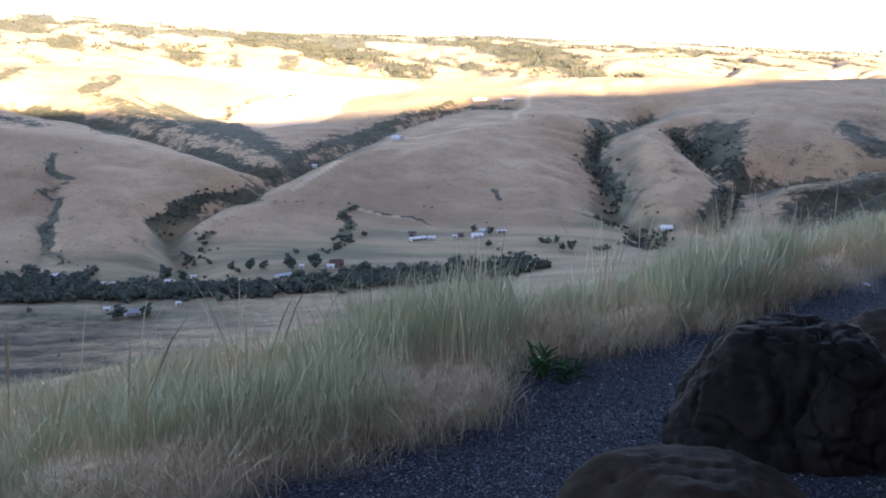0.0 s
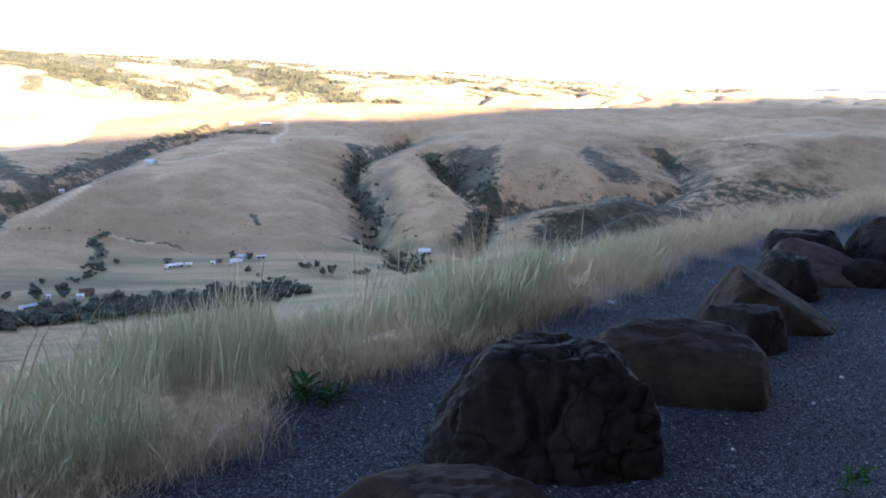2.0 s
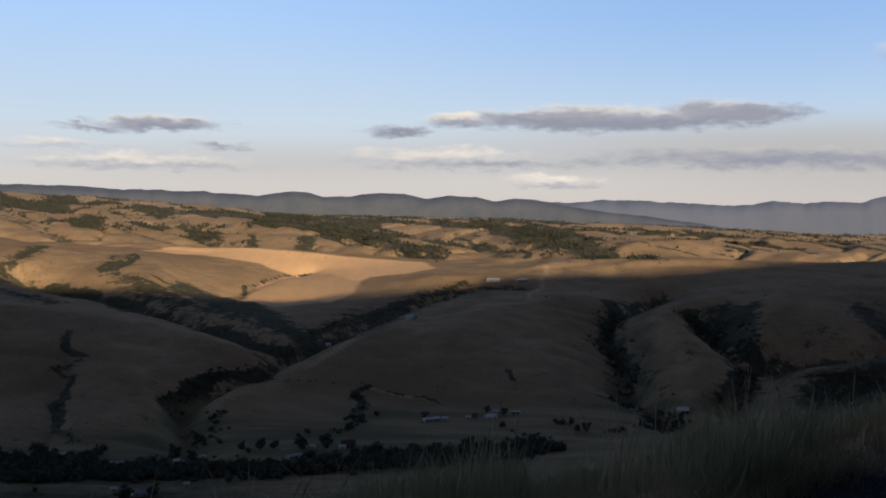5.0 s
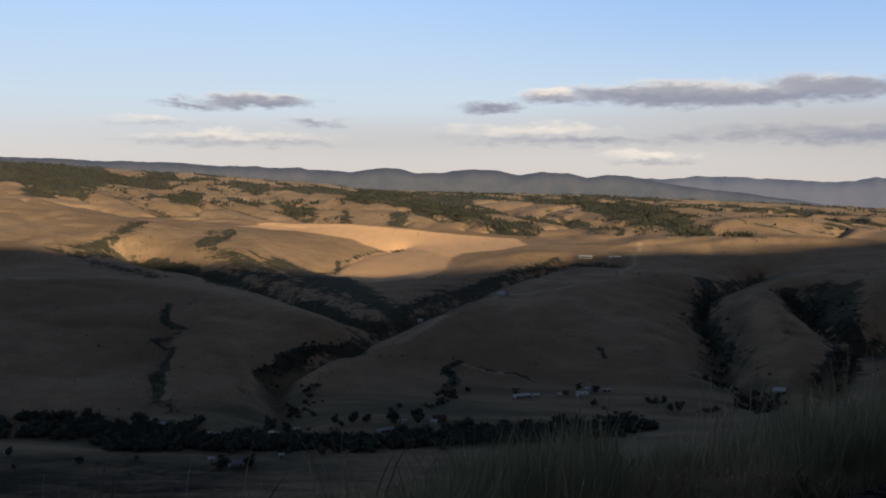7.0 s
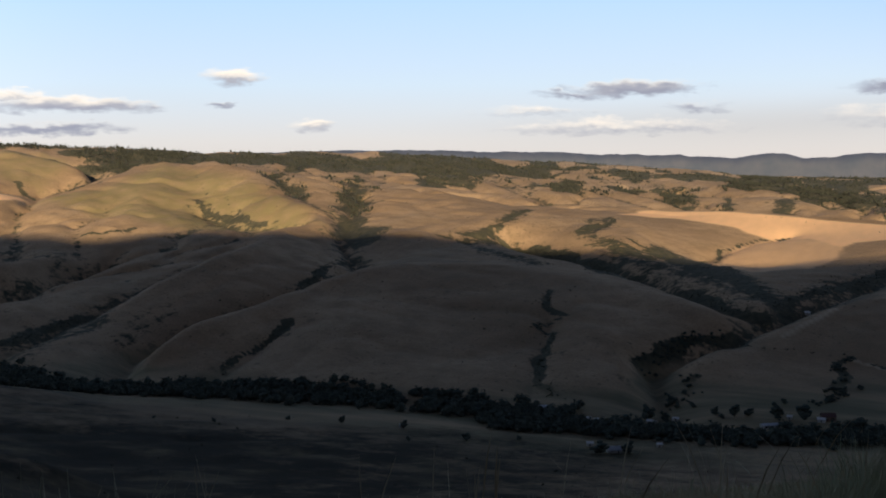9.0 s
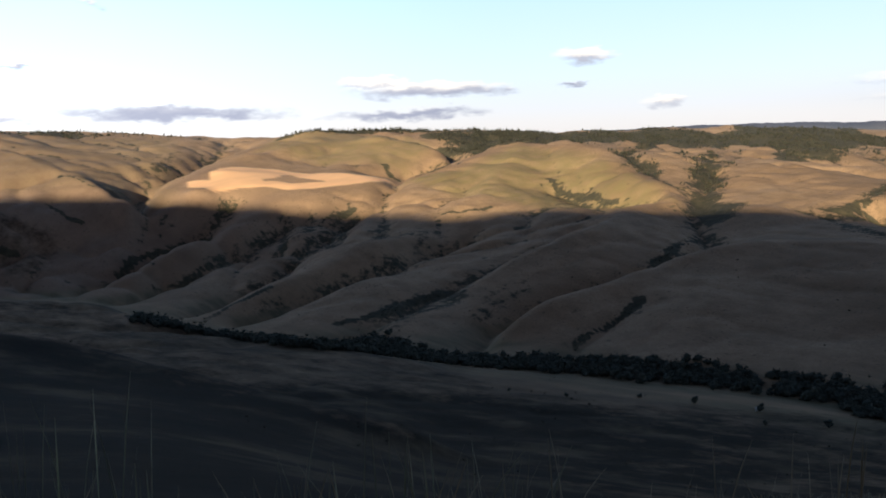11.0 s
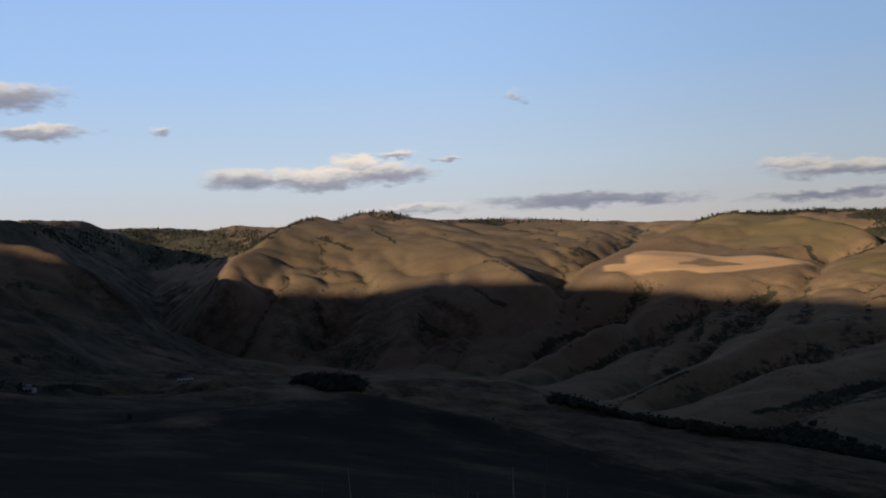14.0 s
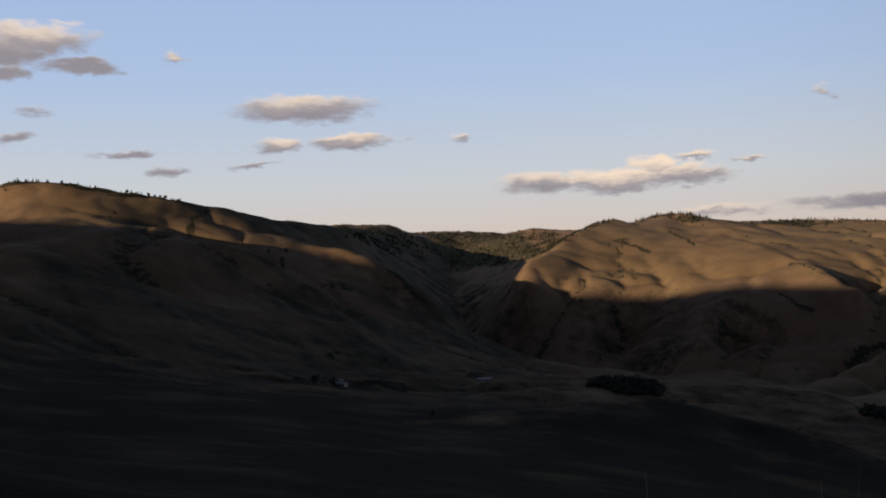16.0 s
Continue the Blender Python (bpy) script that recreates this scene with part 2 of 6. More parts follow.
stream("l3_gully", (-1127, 1026, -233), (-1147, 1083, -213), (-1182, 1271, -185), (-1200, 1463, -158), (-1205, 1696, -113))
stream("l3b_gully", (-1134, 1071, -210), (-1142, 1245, -197))
spur("l4_spur", (-1338, 1048, -222), (-1327, 1204, -190), (-1281, 1457, -164), (-1219, 1685, -128))
spur("l5_spur", (-1428, 1028, -226), (-1467, 1141, -190), (-1524, 1416, -147), (-1551, 1698, -129))
stream("l5_gully", (-1392, 1045, -230), (-1415, 1157, -209), (-1437, 1333, -185), (-1451, 1653, -142))
stream("l6_gully", (-1549, 1069, -230), (-1632, 1229, -214), (-1762, 1478, -153), (-1837, 1695, -88))
spur("l6_spur", (-1778, 1103, -225), (-1805, 1278, -188), (-1816, 1431, -167), (-1826, 1633, -103))
stream("l7_gully", (-1814, 1100, -230), (-1847, 1212, -218), (-1895, 1373, -171), (-1938, 1547, -117))
spur("l7_spur", (-1927, 1119, -222), (-1962, 1250, -162), (-1985, 1441, -129), (-2000, 1582, -81))
stream("l8_gully", (-2027, 1151, -225), (-2045, 1216, -210), (-2092, 1424, -156), (-2135, 1570, -73))
spur("l8_spur", (-2274, 1074, -205), (-2247, 1240, -156), (-2212, 1383, -121), (-2173, 1516, -77))
bank("patch", (-2187, 1497, -33), (-2120, 1751, -34), (-1997, 1962, -31), (-2216, 1871, -5), (-2318, 1658, 2))
spur("green_hill", (-1582, 1805, -94), (-1726, 2076, -28), (-1890, 2394, 41), (-2012, 2424, 58))
stream("green_draw", (-1562, 2078, -45), (-1415, 2000, -75), (-1228, 1945, -98))
stream("patch_draw", (-2104, 2068, -30), (-2097, 2351, 3), (-2380, 2566, 59))
spur("forest_top", (-2671, 2262, 121), (-2638, 2735, 125), (-2321, 3258, 113), (-1938, 3726, 104), (-1831, 3780, 95), (-1259, 4059, 55), (-768, 4211, 27), (-1274, 4107, 20))
spur("patch_hill", (-2465, 1880, 41), (-2513, 2215, 88), (-2292, 2374, 72), (-2075, 2303, 7))
stream("burn_draw", (-2302, 1412, -64), (-2448, 1555, -20), (-2630, 1823, 28), (-2862, 2184, 87))
spur("burn_hill", (-2215, 1362, -57), (-2542, 1397, 18), (-2877, 1401, 78), (-3281, 1482, 153), (-3429, 1390, 184))
spur("burn_spur", (-2651, 731, -31), (-2750, 749, 25), (-3047, 978, 105), (-3293, 1186, 160))
stream("burn_canyon", (-2483, 896, -202), (-2556, 958, -115), (-2635, 1086, -26), (-2841, 1110, 36))
spur("burn_front", (-2492, 740, -161), (-2594, 819, -77), (-2685, 954, -24), (-2903, 1087, 55))
spur("front_hill", (-2199, 916, -215), (-2285, 1013, -141), (-2443, 1150, -54), (-2425, 1296, -43))
stream("front_gully", (-2091, 972, -215), (-2243, 1103, -168), (-2290, 1188, -125), (-2271, 1365, -63))
spur("back_sky", (-3433, 1851, 146), (-3284, 2104, 120), (-3117, 2344, 89))
spur("notch_sky", (-4246, 681, 174), (-4219, 832, 180), (-4080, 999, 156), (-3847, 1097, 168))
spur("left_crest", (-2556, -475, 251), (-2582, -302, 232), (-2597, -120, 200), (-2679, 71, 158), (-2935, 298, 147))
# hidden back of the left ridge, added to throw the canyon into shade
spur("left_back", (-2935, 298, 147), (-3150, 335, 155), (-3400, 360, 166), (-3880, 394, 195))
spur("left_knob", (-3880, 394, 195), (-3960, 564, 191), (-4045, 669, 163))
spur("left_lobe", (-2498, 102, 94), (-2465, 273, 69), (-2375, 347, 21), (-2304, 465, -85), (-2278, 578, -179))
stream("left_draw", (-2137, 232, -70), (-2248, 89, 23), (-2349, -77, 100), (-2397, -112, 126))
spur("left_lobe", (-2141, -202, 121), (-2150, -29, 90), (-2098, 84, 42), (-2034, 252, -68), (-1965, 373, -142))
stream("left_draw", (-1798, -89, -47), (-1945, -140, 28), (-2041, -193, 81), (-2349, -75, 152))
spur("left_lobe", (-1671, -313, 71), (-1688, -201, 35), (-1699, -42, -21), (-1738, 206, -75))
bank("left_foot", (-1228, -233, -53), (-1348, -68, -81), (-1583, 234, -131), (-1926, 539, -181))
bank("ranch", (-1246, 101, -116), (-1463, 331, -139), (-1673, 514, -161))
spur("knoll", (-548, 118, -78), (-631, 194, -80), (-690, 266, -80), (-651, 308, -89), (-586, 345, -107), (-500, 367, -120), (-398, 394, -126))
stream("behind_knoll", (-875, 209, -128), (-945, 326, -135), (-898, 441, -153), (-806, 502, -169), (-659, 536, -176))
spur("bench", (-1347, 536, -148), (-1336, 636, -155), (-1301, 746, -167), (-1190, 738, -183), (-1090, 762, -195), (-979, 809, -199), (-851, 846, -210), (-724, 868, -224))
stream("bench_dip", (-1200, 350, -151), (-1067, 428, -154), (-975, 510, -165))
stream("knoll_crease", (-886, 464, -150), (-668, 440, -149), (-543, 441, -152))

# the hillside under the viewpoint, falling to the river
for az, *fall in ((-60, -24, -54, -120, -170, -215), (-35, -24, -54, -130, -176, -210), (-12, -24, -54, -137, -182, -212),
                  (8, -24, -54, -137, -182, -212), (26, -23, -50, -128, -174, -208), (42, -20, -46, -118, -160, -192)):
    spur("fall", *[polar(az, r, z) for r, z in zip((60, 150, 400, 600, 800), fall)])
spur("fall", *[polar(60, r, z) for r, z in ((60, -16), (150, -38), (300, -65), (450, -88))])
spur("fall", *[polar(80, r, z) for r, z in ((60, -14), (150, -31), (300, -50), (450, -67))])
spur("fall", *[polar(100, r, z) for r, z in ((60, -11), (150, -23), (300, -38), (700, -50), (1100, -52))])
stream("river_down", (264, 1294, -239), (700, 1330, -241), (1500, 1300, -243), (3000, 1500, -246))
spur("right_wall", (1100, 1750, -110), (1900, 1900, -100), (3000, 2300, -90))
# the ridge behind the viewpoint that hides the evening sun; heights over the shadow's foot, by the way along the crest
ALONG = (-3600, -3150, -2333, -1800, -1500, -1353, -1041, -946, -819, -705, -609, -540, -452, -330, -98, 86, 293, 498, 712, 967, 1263, 1538, 1700, 1850, 2000, 2056, 2175, 2356, 3600)
CREST = (330, 310, 242, 202, 207, 196, 203, 206, 184, 158, 146, 146, 165, 200, 243, 260, 262, 280, 260, 286, 312, 322, 320, 298, 252, 260, 264, 240, 285)
away = (-math.sin(math.radians(SUN_AZ)), math.cos(math.radians(SUN_AZ)))
crest = []
for k in range(73):
    s = -3600 + 100 * k
    back = 700 + 0.00022 * s * s
    h = float(np.interp(s, ALONG, CREST)) + math.tan(math.radians(SUN_EL)) * back + 3 * math.sin(s / 61.0)
    crest.append((away[0] * back + away[1] * s, away[1] * back - away[0] * s, h))
for k in range(0, 72, 12):
    spur("shade_ridge", *crest[k:k + 13])
# unseen hollows, added so that the sun reaches the left hill
hollow = []
for k in range(10):
    s = 900 + 300 * k
    back = 0.45 * (700 + 0.00022 * s * s)
    h = float(np.interp(s, ALONG, CREST)) + math.tan(math.radians(SUN_EL)) * back - 130
    hollow.append((away[0] * back + away[1] * s, away[1] * back - away[0] * s, h))
stream("hollow", *hollow)
stream("hollow_left", polar(122, 2000, 30), polar(112, 2500, 40), polar(104, 2950, 60), polar(97, 3150, 80), polar(90, 3150, 90))
bank("pad", (-20, -25, 1), (0, -15, 1), (30, -4, 1), (70, 10, 1))

CELL, X0, Y0, NX, NY = 18.0, -5000.0, -3000.0, 500, 445


def relief():
    """Stretches a skin over the ridge, stream and bank lines, then rounds the crests."""
    vals, cnt = np.zeros((NY, NX)), np.zeros((NY, NX))
    for kind, name, pts in LINES:
        p = np.array(pts, float)
        for a, b in zip(p, p[1:]):
            n = int(np.hypot(*(b - a)[:2]) / (CELL * 0.4)) + 2
            q = a + (b - a) * np.linspace(0, 1, n)[:, None]
            i = np.round((q[:, 0] - X0) / CELL).astype(int)
            j = np.round((q[:, 1] - Y0) / CELL).astype(int)
            ok = (i >= 0) & (i < NX) & (j >= 0) & (j < NY)
            np.add.at(vals, (j[ok], i[ok]), q[ok, 2])
            np.add.at(cnt, (j[ok], i[ok]), 1)
    levels = [(vals, cnt)]
    while min(levels[-1][0].shape) > 12:
        v, c = levels[-1]
        v, c = np.pad(v, ((0, v.shape[0] % 2), (0, v.shape[1] % 2))), np.pad(c, ((0, c.shape[0] % 2), (0, c.shape[1] % 2)))
        m = np.where(c > 0, v / np.maximum(c, 1e-9), 0)
        k = (c > 0).astype(float)
        levels.append((sum(m[a::2, b::2] * k[a::2, b::2] for a in (0, 1) for b in (0, 1)),
                       sum(k[a::2, b::2] for a in (0, 1) for b in (0, 1))))
    z = np.full(levels[-1][0].shape, -60.0)
    for v, c in reversed(levels):
        if z.shape != v.shape:
            z = np.repeat(np.repeat(z, 2, 0), 2, 1)[:v.shape[0], :v.shape[1]]
        fix = c > 0
        target = np.where(fix, v / np.maximum(c, 1e-9), 0)
        for it in range(160):
            z = np.where(fix, target, z)
            e = np.pad(z, 1, mode="edge")
            z = 0.25 * (e[:-2, 1:-1] + e[2:, 1:-1] + e[1:-1, :-2] + e[1:-1, 2:])
        z = np.where(fix, target, z)
    for it in range(2):
        e = np.pad(z, 1, mode="edge")
        z = 0.4 * z + 0.15 * (e[:-2, 1:-1] + e[2:, 1:-1] + e[1:-1, :-2] + e[1:-1, 2:])
    return z


def hashed(i, j, seed):
    h = np.sin(i * 127.1 + j * 311.7 + seed * 74.7) * 43758.5453
    return h - np.floor(h)


def value_noise(x, y, scale, seed):
    u, v = x / scale, y / scale
    i, j = np.floor(u), np.floor(v)
    a, b = u - i, v - j
    a, b = a * a * (3 - 2 * a), b * b * (3 - 2 * b)
    return ((hashed(i, j, seed) * (1 - a) + hashed(i + 1, j, seed) * a) * (1 - b)
            + (hashed(i, j + 1, seed) * (1 - a) + hashed(i + 1, j + 1, seed) * a) * b) * 2 - 1


def smooth(a, b, x):
    t = np.clip((x - a) / (b - a), 0, 1)
    return t * t * (3 - 2 * t)


RELIEF = relief()


def line_distance(x, y, pts):
    best = np.full(np.shape(x), 1e9)
    for a, b in zip(pts, pts[1:]):
        ax, ay, dx, dy = a[0], a[1], b[0] - a[0], b[1] - a[1]
        t = np.clip(((x - ax) * dx + (y - ay) * dy) / (dx * dx + dy * dy + 1e-9), 0, 1)
        best = np.minimum(best, np.hypot(x - ax - t * dx, y - ay - t * dy))
    return best


def heappush(heap, item):
    heap.append(item)
    k = len(heap) - 1
    while k:
        up = (k - 1) >> 1
        if heap[up] <= item:
            break
        heap[k] = heap[up]
        k = up
    heap[k] = item


def heappop(heap):
    top, item = heap[0], heap.pop()
    n = len(heap)
    if n:
        k = 0
        while True:
            c = 2 * k + 1
            if c >= n:
                break
            if c + 1 < n and heap[c + 1] < heap[c]:
                c += 1
            if heap[c] >= item:
                break
            heap[k] = heap[c]
            k = c
        heap[k] = item
    return top


def drainage():
    """Cells drained through each cell, by flooding the relief upwards from the river and the rim."""
    gx, gy = np.meshgrid(X0 + CELL * np.arange(NX), Y0 + CELL * np.arange(NY))
    z = RELIEF + 4.0 * value_noise(gx, gy, 130, 81) + 3.0 * value_noise(gx, gy, 55, 82)
    flat = z.ravel().tolist()
    seen = np.zeros((NY, NX), bool)
    seen[0], seen[-1], seen[:, 0], seen[:, -1] = True, True, True, True
    for kind, name, pts in LINES:
        if name.startswith("river"):
            seen |= (line_distance(gx, gy, pts) < CELL)
    start = np.flatnonzero(seen.ravel())
    heap = [(flat[c], int(c)) for c in start]
    heap.sort()
    mark = bytearray(seen.ravel().astype(np.uint8).tobytes())
    order, into = [], {}
    steps = (-1, 1, -NX, NX, -NX - 1, -NX + 1, NX - 1, NX + 1)
    while heap:
        h, c = heappop(heap)
        order.append(c)
        if not (0 < c % NX < NX - 1 and NX <= c < NX * (NY - 1)):
            continue
        for d in steps:
            n = c + d
            if not mark[n]:
                mark[n] = 1
                into[n] = c
                heappush(heap, (max(h, flat[n]), n))
    acc = [1.0] * (NX * NY)
    for c in reversed(order):
        if c in into:
            acc[into[c]] += acc[c]
    return gx, gy, np.array(acc).reshape(NY, NX)


def erode():
    """Cuts small gullies where water would gather; deep up the canyon, faint on the smooth spurs."""
    gx, gy, acc = drainage()
    wet = np.clip(np.log2(acc) - 2.5, 0, 6)
    rough = 0.28 + 0.9 * smooth(-700, -1500, gx) + 1.7 * smooth(2500, 2900, np.hypot(gx, gy)) * smooth(1200, 1700, gy) * smooth(-1700, -900, gx)
    r = np.hypot(gx, gy)
    plough = np.minimum(1, smooth(430, 200, np.hypot(gx + 300, (gy - 2330) * 1.1)) + smooth(340, 200, np.hypot(gx + 2200, gy - 1760)))
    rough = rough * smooth(800, 1200, r) * smooth(-232, -205, RELIEF) * (1 - plough) * smooth(500, 250, 0.42 * gx - 0.906 * gy)
    cut = wet * rough
    def spread(v, turns):
        for it in range(turns):
            e = np.pad(v, 1, mode="edge")
            v = 0.5 * v + 0.125 * (e[:-2, 1:-1] + e[2:, 1:-1] + e[1:-1, :-2] + e[1:-1, 2:])
        return v
    west = smooth(-1100, -1700, gx)
    burn = smooth(-2350, -2650, gx) * smooth(600, 900, gy)
    return 2.2 * spread(cut, 1) * (1 - 0.55 * burn) + west * (3.6 * spread(cut, 7) - 2.9 * spread(cut, 60)) * (1 - 0.6 * burn), np.clip(wet / 4.0, 0, 1) * np.minimum(rough, 1)


GULLY, MOIST = erode()
RELIEF = RELIEF - GULLY


EDGE = ((-12.0, -20.0), (-4.2, -2.0), (-2.7, 1.2), (-1.7, 2.6), (-0.9, 3.5), (-0.33, 4.05), (0.25, 4.45), (0.4, 5.4), (0.99, 5.56),
        (1.7, 6.1), (2.4, 6.9), (3.2, 7.5), (4.0, 8.5), (5.0, 9.4), (6.2, 10.2), (7.8, 11.4), (14.0, 15.0), (40.0, 28.0), (80.0, 40.0))


def verge(x, y):
    """Metres beyond the edge of the gravel, towards the valley."""
    side = np.where(y > np.interp(x, [p[0] for p in EDGE], [p[1] for p in EDGE]), 1.0, -1.0)
    return side * line_distance(x, y, EDGE)


def carve(x, y):
    """How far the draws are cut below the slopes."""
    cut, swell = np.zeros(np.shape(x)), np.zeros(np.shape(x))
    for kind, name, pts in LINES:
        if kind == "bank" or name.startswith(("river", "behind", "bench_dip", "fall", "shade", "hollow", "rim", "forest_top", "back_sky", "notch", "knoll_crease")):
            continue
        p = np.array(pts, float)
        box = ((x > p[:, 0].min() - 140) & (x < p[:, 0].max() + 140) & (y > p[:, 1].min() - 140) & (y < p[:, 1].max() + 140))
        if box.any():
            d = line_distance(x[box], y[box], pts)
            if kind == "spur":
                swell[box] = np.maximum(swell[box], (0.5 if name.endswith("face") else 3.0) * np.exp(-(d / 34.0) ** 2))
                continue
            if name.endswith(("crease", "burn_canyon", "front_gully", "dome_gully", "dome_gully_left", "l3b_gully", "field_draw", "t_left", "main_head")):
                cut[box] = np.maximum(cut[box], 6.0 * np.exp(-d / 13.0))
                continue
            up = smooth(-1000, -1500, x[box])
            cut[box] = np.maximum(cut[box], (24.0 + 8.0 * up) * np.exp(-np.hypot(d, 3.0 + 5.0 * up) / (30.0 + 16.0 * up)))
    return cut - swell


def folds(x, y):
    """Long parallel ridges of the upland, -1 to 1."""
    u, v = 0.8 * x + 0.6 * y + 60 * value_noise(x, y, 420, 15), 0.8 * y - 0.6 * x
    return 0.7 * value_noise(u, 0.16 * v, 230, 9) + 0.3 * value_noise(u, 0.22 * v, 105, 10)


def height(x, y):
    x, y = np.asarray(x, float), np.asarray(y, float)
    fx, fy = np.clip((x - X0) / CELL, 1, NX - 3), np.clip((y - Y0) / CELL, 1, NY - 3)
    i, j = fx.astype(int), fy.astype(int)
    a, b = fx - i, fy - j

    def cubic(p0, p1, p2, p3, t):
        return p1 + 0.5 * t * (p2 - p0 + t * (2 * p0 - 5 * p1 + 4 * p2 - p3 + t * (3 * (p1 - p2) + p3 - p0)))
    rows = [cubic(*[RELIEF[j + dj, i + di] for di in (-1, 0, 1, 2)], a) for dj in (-1, 0, 1, 2)]
    z = cubic(*rows, b)
    r = np.hypot(x, y)
    plough = np.minimum(1, smooth(430, 200, np.hypot(x + 300, (y - 2330) * 1.1)) + smooth(340, 200, np.hypot(x + 2200, y - 1760)))
    far = smooth(120, 900, r) * (1 - 0.8 * plough)
    floor = smooth(-238, -205, z)
    z = z + (0.25 + 0.75 * floor) * far * ((1 + smooth(-900, -1500, x)) * (2.2 * value_noise(x, y, 210, 1) + 1.5 * value_noise(x, y, 95, 2)) + 0.9 * value_noise(x, y, 41, 3)
                                           + 0.6 * value_noise(x, y, 17, 4))
    z = z + 25.0 * folds(x, y) * smooth(2650, 3000, r) * (1 - smooth(4000, 4300, r)) * smooth(1500, 2000, y)
    z = z - carve(np.atleast_1d(x), np.atleast_1d(y)).reshape(x.shape) * smooth(480, 700, r)
    rills = (1 - np.abs(value_noise(x + 20 * value_noise(x, y, 70, 41), y, 190, 42))) ** 5 * 4 + (1 - np.abs(value_noise(x, y + 10 * value_noise(x, y, 40, 43), 85, 44))) ** 5 * 2.5
    steep = smooth(1700, 2200, r) * smooth(-1500, -2100, x) * smooth(40, -50, z)
    rills = rills * (1 + 1.2 * smooth(1900, 2500, r) * smooth(-1500, -2200, x) + 2.6 * steep) + 2.5 * (1 - np.abs(value_noise(x, y + 6 * value_noise(x, y, 25, 45), 46, 46))) ** 3 * smooth(1500, 2300, r) * smooth(-1200, -2000, x)
    z = z - rills * smooth(300, 1200, r) * (1 - 0.9 * plough) * (0.12 + 0.88 * floor)
    d = np.full(x.shape, 50.0)
    close = np.atleast_1d(r < 115)
    if close.any():
        d = np.atleast_1d(d)
        d[close] = verge(np.atleast_1d(x)[close], np.atleast_1d(y)[close])
        d = d.reshape(x.shape)
    bank_fall = -0.02 * np.maximum(d, 0) - (0.29 + 0.13 * smooth(0.0, 2.5, x)) * np.maximum(d - 0.6, 0)
    near = bank_fall + 0.05 * value_noise(x, y, 2.5, 5) * smooth(0.0, 1.5, d) + 0.008 * value_noise(x, y, 2.2, 6) + 0.25 * value_noise(x, y, 14, 7) * smooth(4.0, 12.0, d)
    return near + (z - near) * smooth(35, 110, r)


# ---- end of terrain plan ----
# ---- terrain sheet ----
def in_polygon(x, y, poly):
    inside = np.zeros(x.shape, bool)
    for (xa, ya), (xb, yb) in zip(poly, poly[1:] + poly[:1]):
        cross = ((ya > y) != (yb > y)) & (x < (xb - xa) * (y - ya) / ((yb - ya) or 1e-9) + xa)
        inside ^= cross
    return inside


def sheet(name, x, y, z, mat, attrs):
    rows, cols = x.shape
    me = bpy.data.meshes.new(name)
    co = np.stack([x, y, z], -1).reshape(-1, 3).astype(np.float32)
    k = np.arange(rows * cols).reshape(rows, cols)
    quads = np.stack([k[:-1, :-1], k[:-1, 1:], k[1:, 1:], k[1:, :-1]], -1).reshape(-1, 4)
    me.vertices.add(len(co))
    me.vertices.foreach_set("co", co.ravel())
    me.loops.add(quads.size)
    me.loops.foreach_set("vertex_index", quads.ravel().astype(np.int32))
    me.polygons.add(len(quads))
    me.polygons.foreach_set("loop_start", (np.arange(len(quads)) * 4).astype(np.int32))
    me.polygons.foreach_set("use_smooth", np.ones(len(quads), bool))
    me.update()
    for key, values in attrs.items():
        me.attributes.new(key, "FLOAT", "POINT").data.foreach_set("value", values.ravel().astype(np.float32))
    me.materials.append(mat)
    return new(name, me)


az_fine = np.arange(-40.0, 106.0, 0.22)
az_rest = np.concatenate([np.arange(106.0, 320.0, 2.0), [320.0]])
AZ = np.radians(np.concatenate([az_fine, az_rest]))
RANGES = np.concatenate([[0.0], np.geomspace(0.3, 14, 60), np.geomspace(14.4, 300, 90), np.arange(305, 900, 10), np.arange(900, 3000, 7.5), np.arange(3000, 4880, 14.0)])
GX, GY = -np.sin(AZ)[None, :] * RANGES[:, None], np.cos(AZ)[None, :] * RANGES[:, None]
GZ = height(GX, GY)
COVER = {k: np.zeros(GX.shape) for k in ("brush", "field", "green", "track", "gravel", "scrub", "meadow", "moist", "burnt")}
pad = RANGES < 70
COVER["gravel"][pad] = 1 - smooth(-0.05, 0.22, verge(GX[pad], GY[pad]) + 0.1 * value_noise(GX[pad], GY[pad], 0.4, 13))
COVER["green"][pad] = 0.55 * smooth(0.3, 2.0, verge(GX[pad], GY[pad])) * (0.6 + 0.5 * value_noise(GX[pad], GY[pad], 3.0, 14))
# near hillside, darkest up the valley: shade painted in as dark scrubby ground colour
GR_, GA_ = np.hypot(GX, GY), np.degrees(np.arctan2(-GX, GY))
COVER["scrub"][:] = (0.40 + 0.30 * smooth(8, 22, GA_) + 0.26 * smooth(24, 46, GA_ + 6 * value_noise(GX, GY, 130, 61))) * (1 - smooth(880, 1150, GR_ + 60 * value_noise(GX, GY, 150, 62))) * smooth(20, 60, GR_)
COVER["burnt"][:] = smooth(-1500, -2350, GX + 120 * value_noise(GX, GY, 300, 64)) * (1 - 0.8 * smooth(1500, 1900, GY))      # sparse bunch grass on brown soil up the canyon
COVER["meadow"][:] = (1 - smooth(-236, -224, GZ)) * smooth(300, 500, GR_) * (1 - smooth(2300, 2600, GR_))
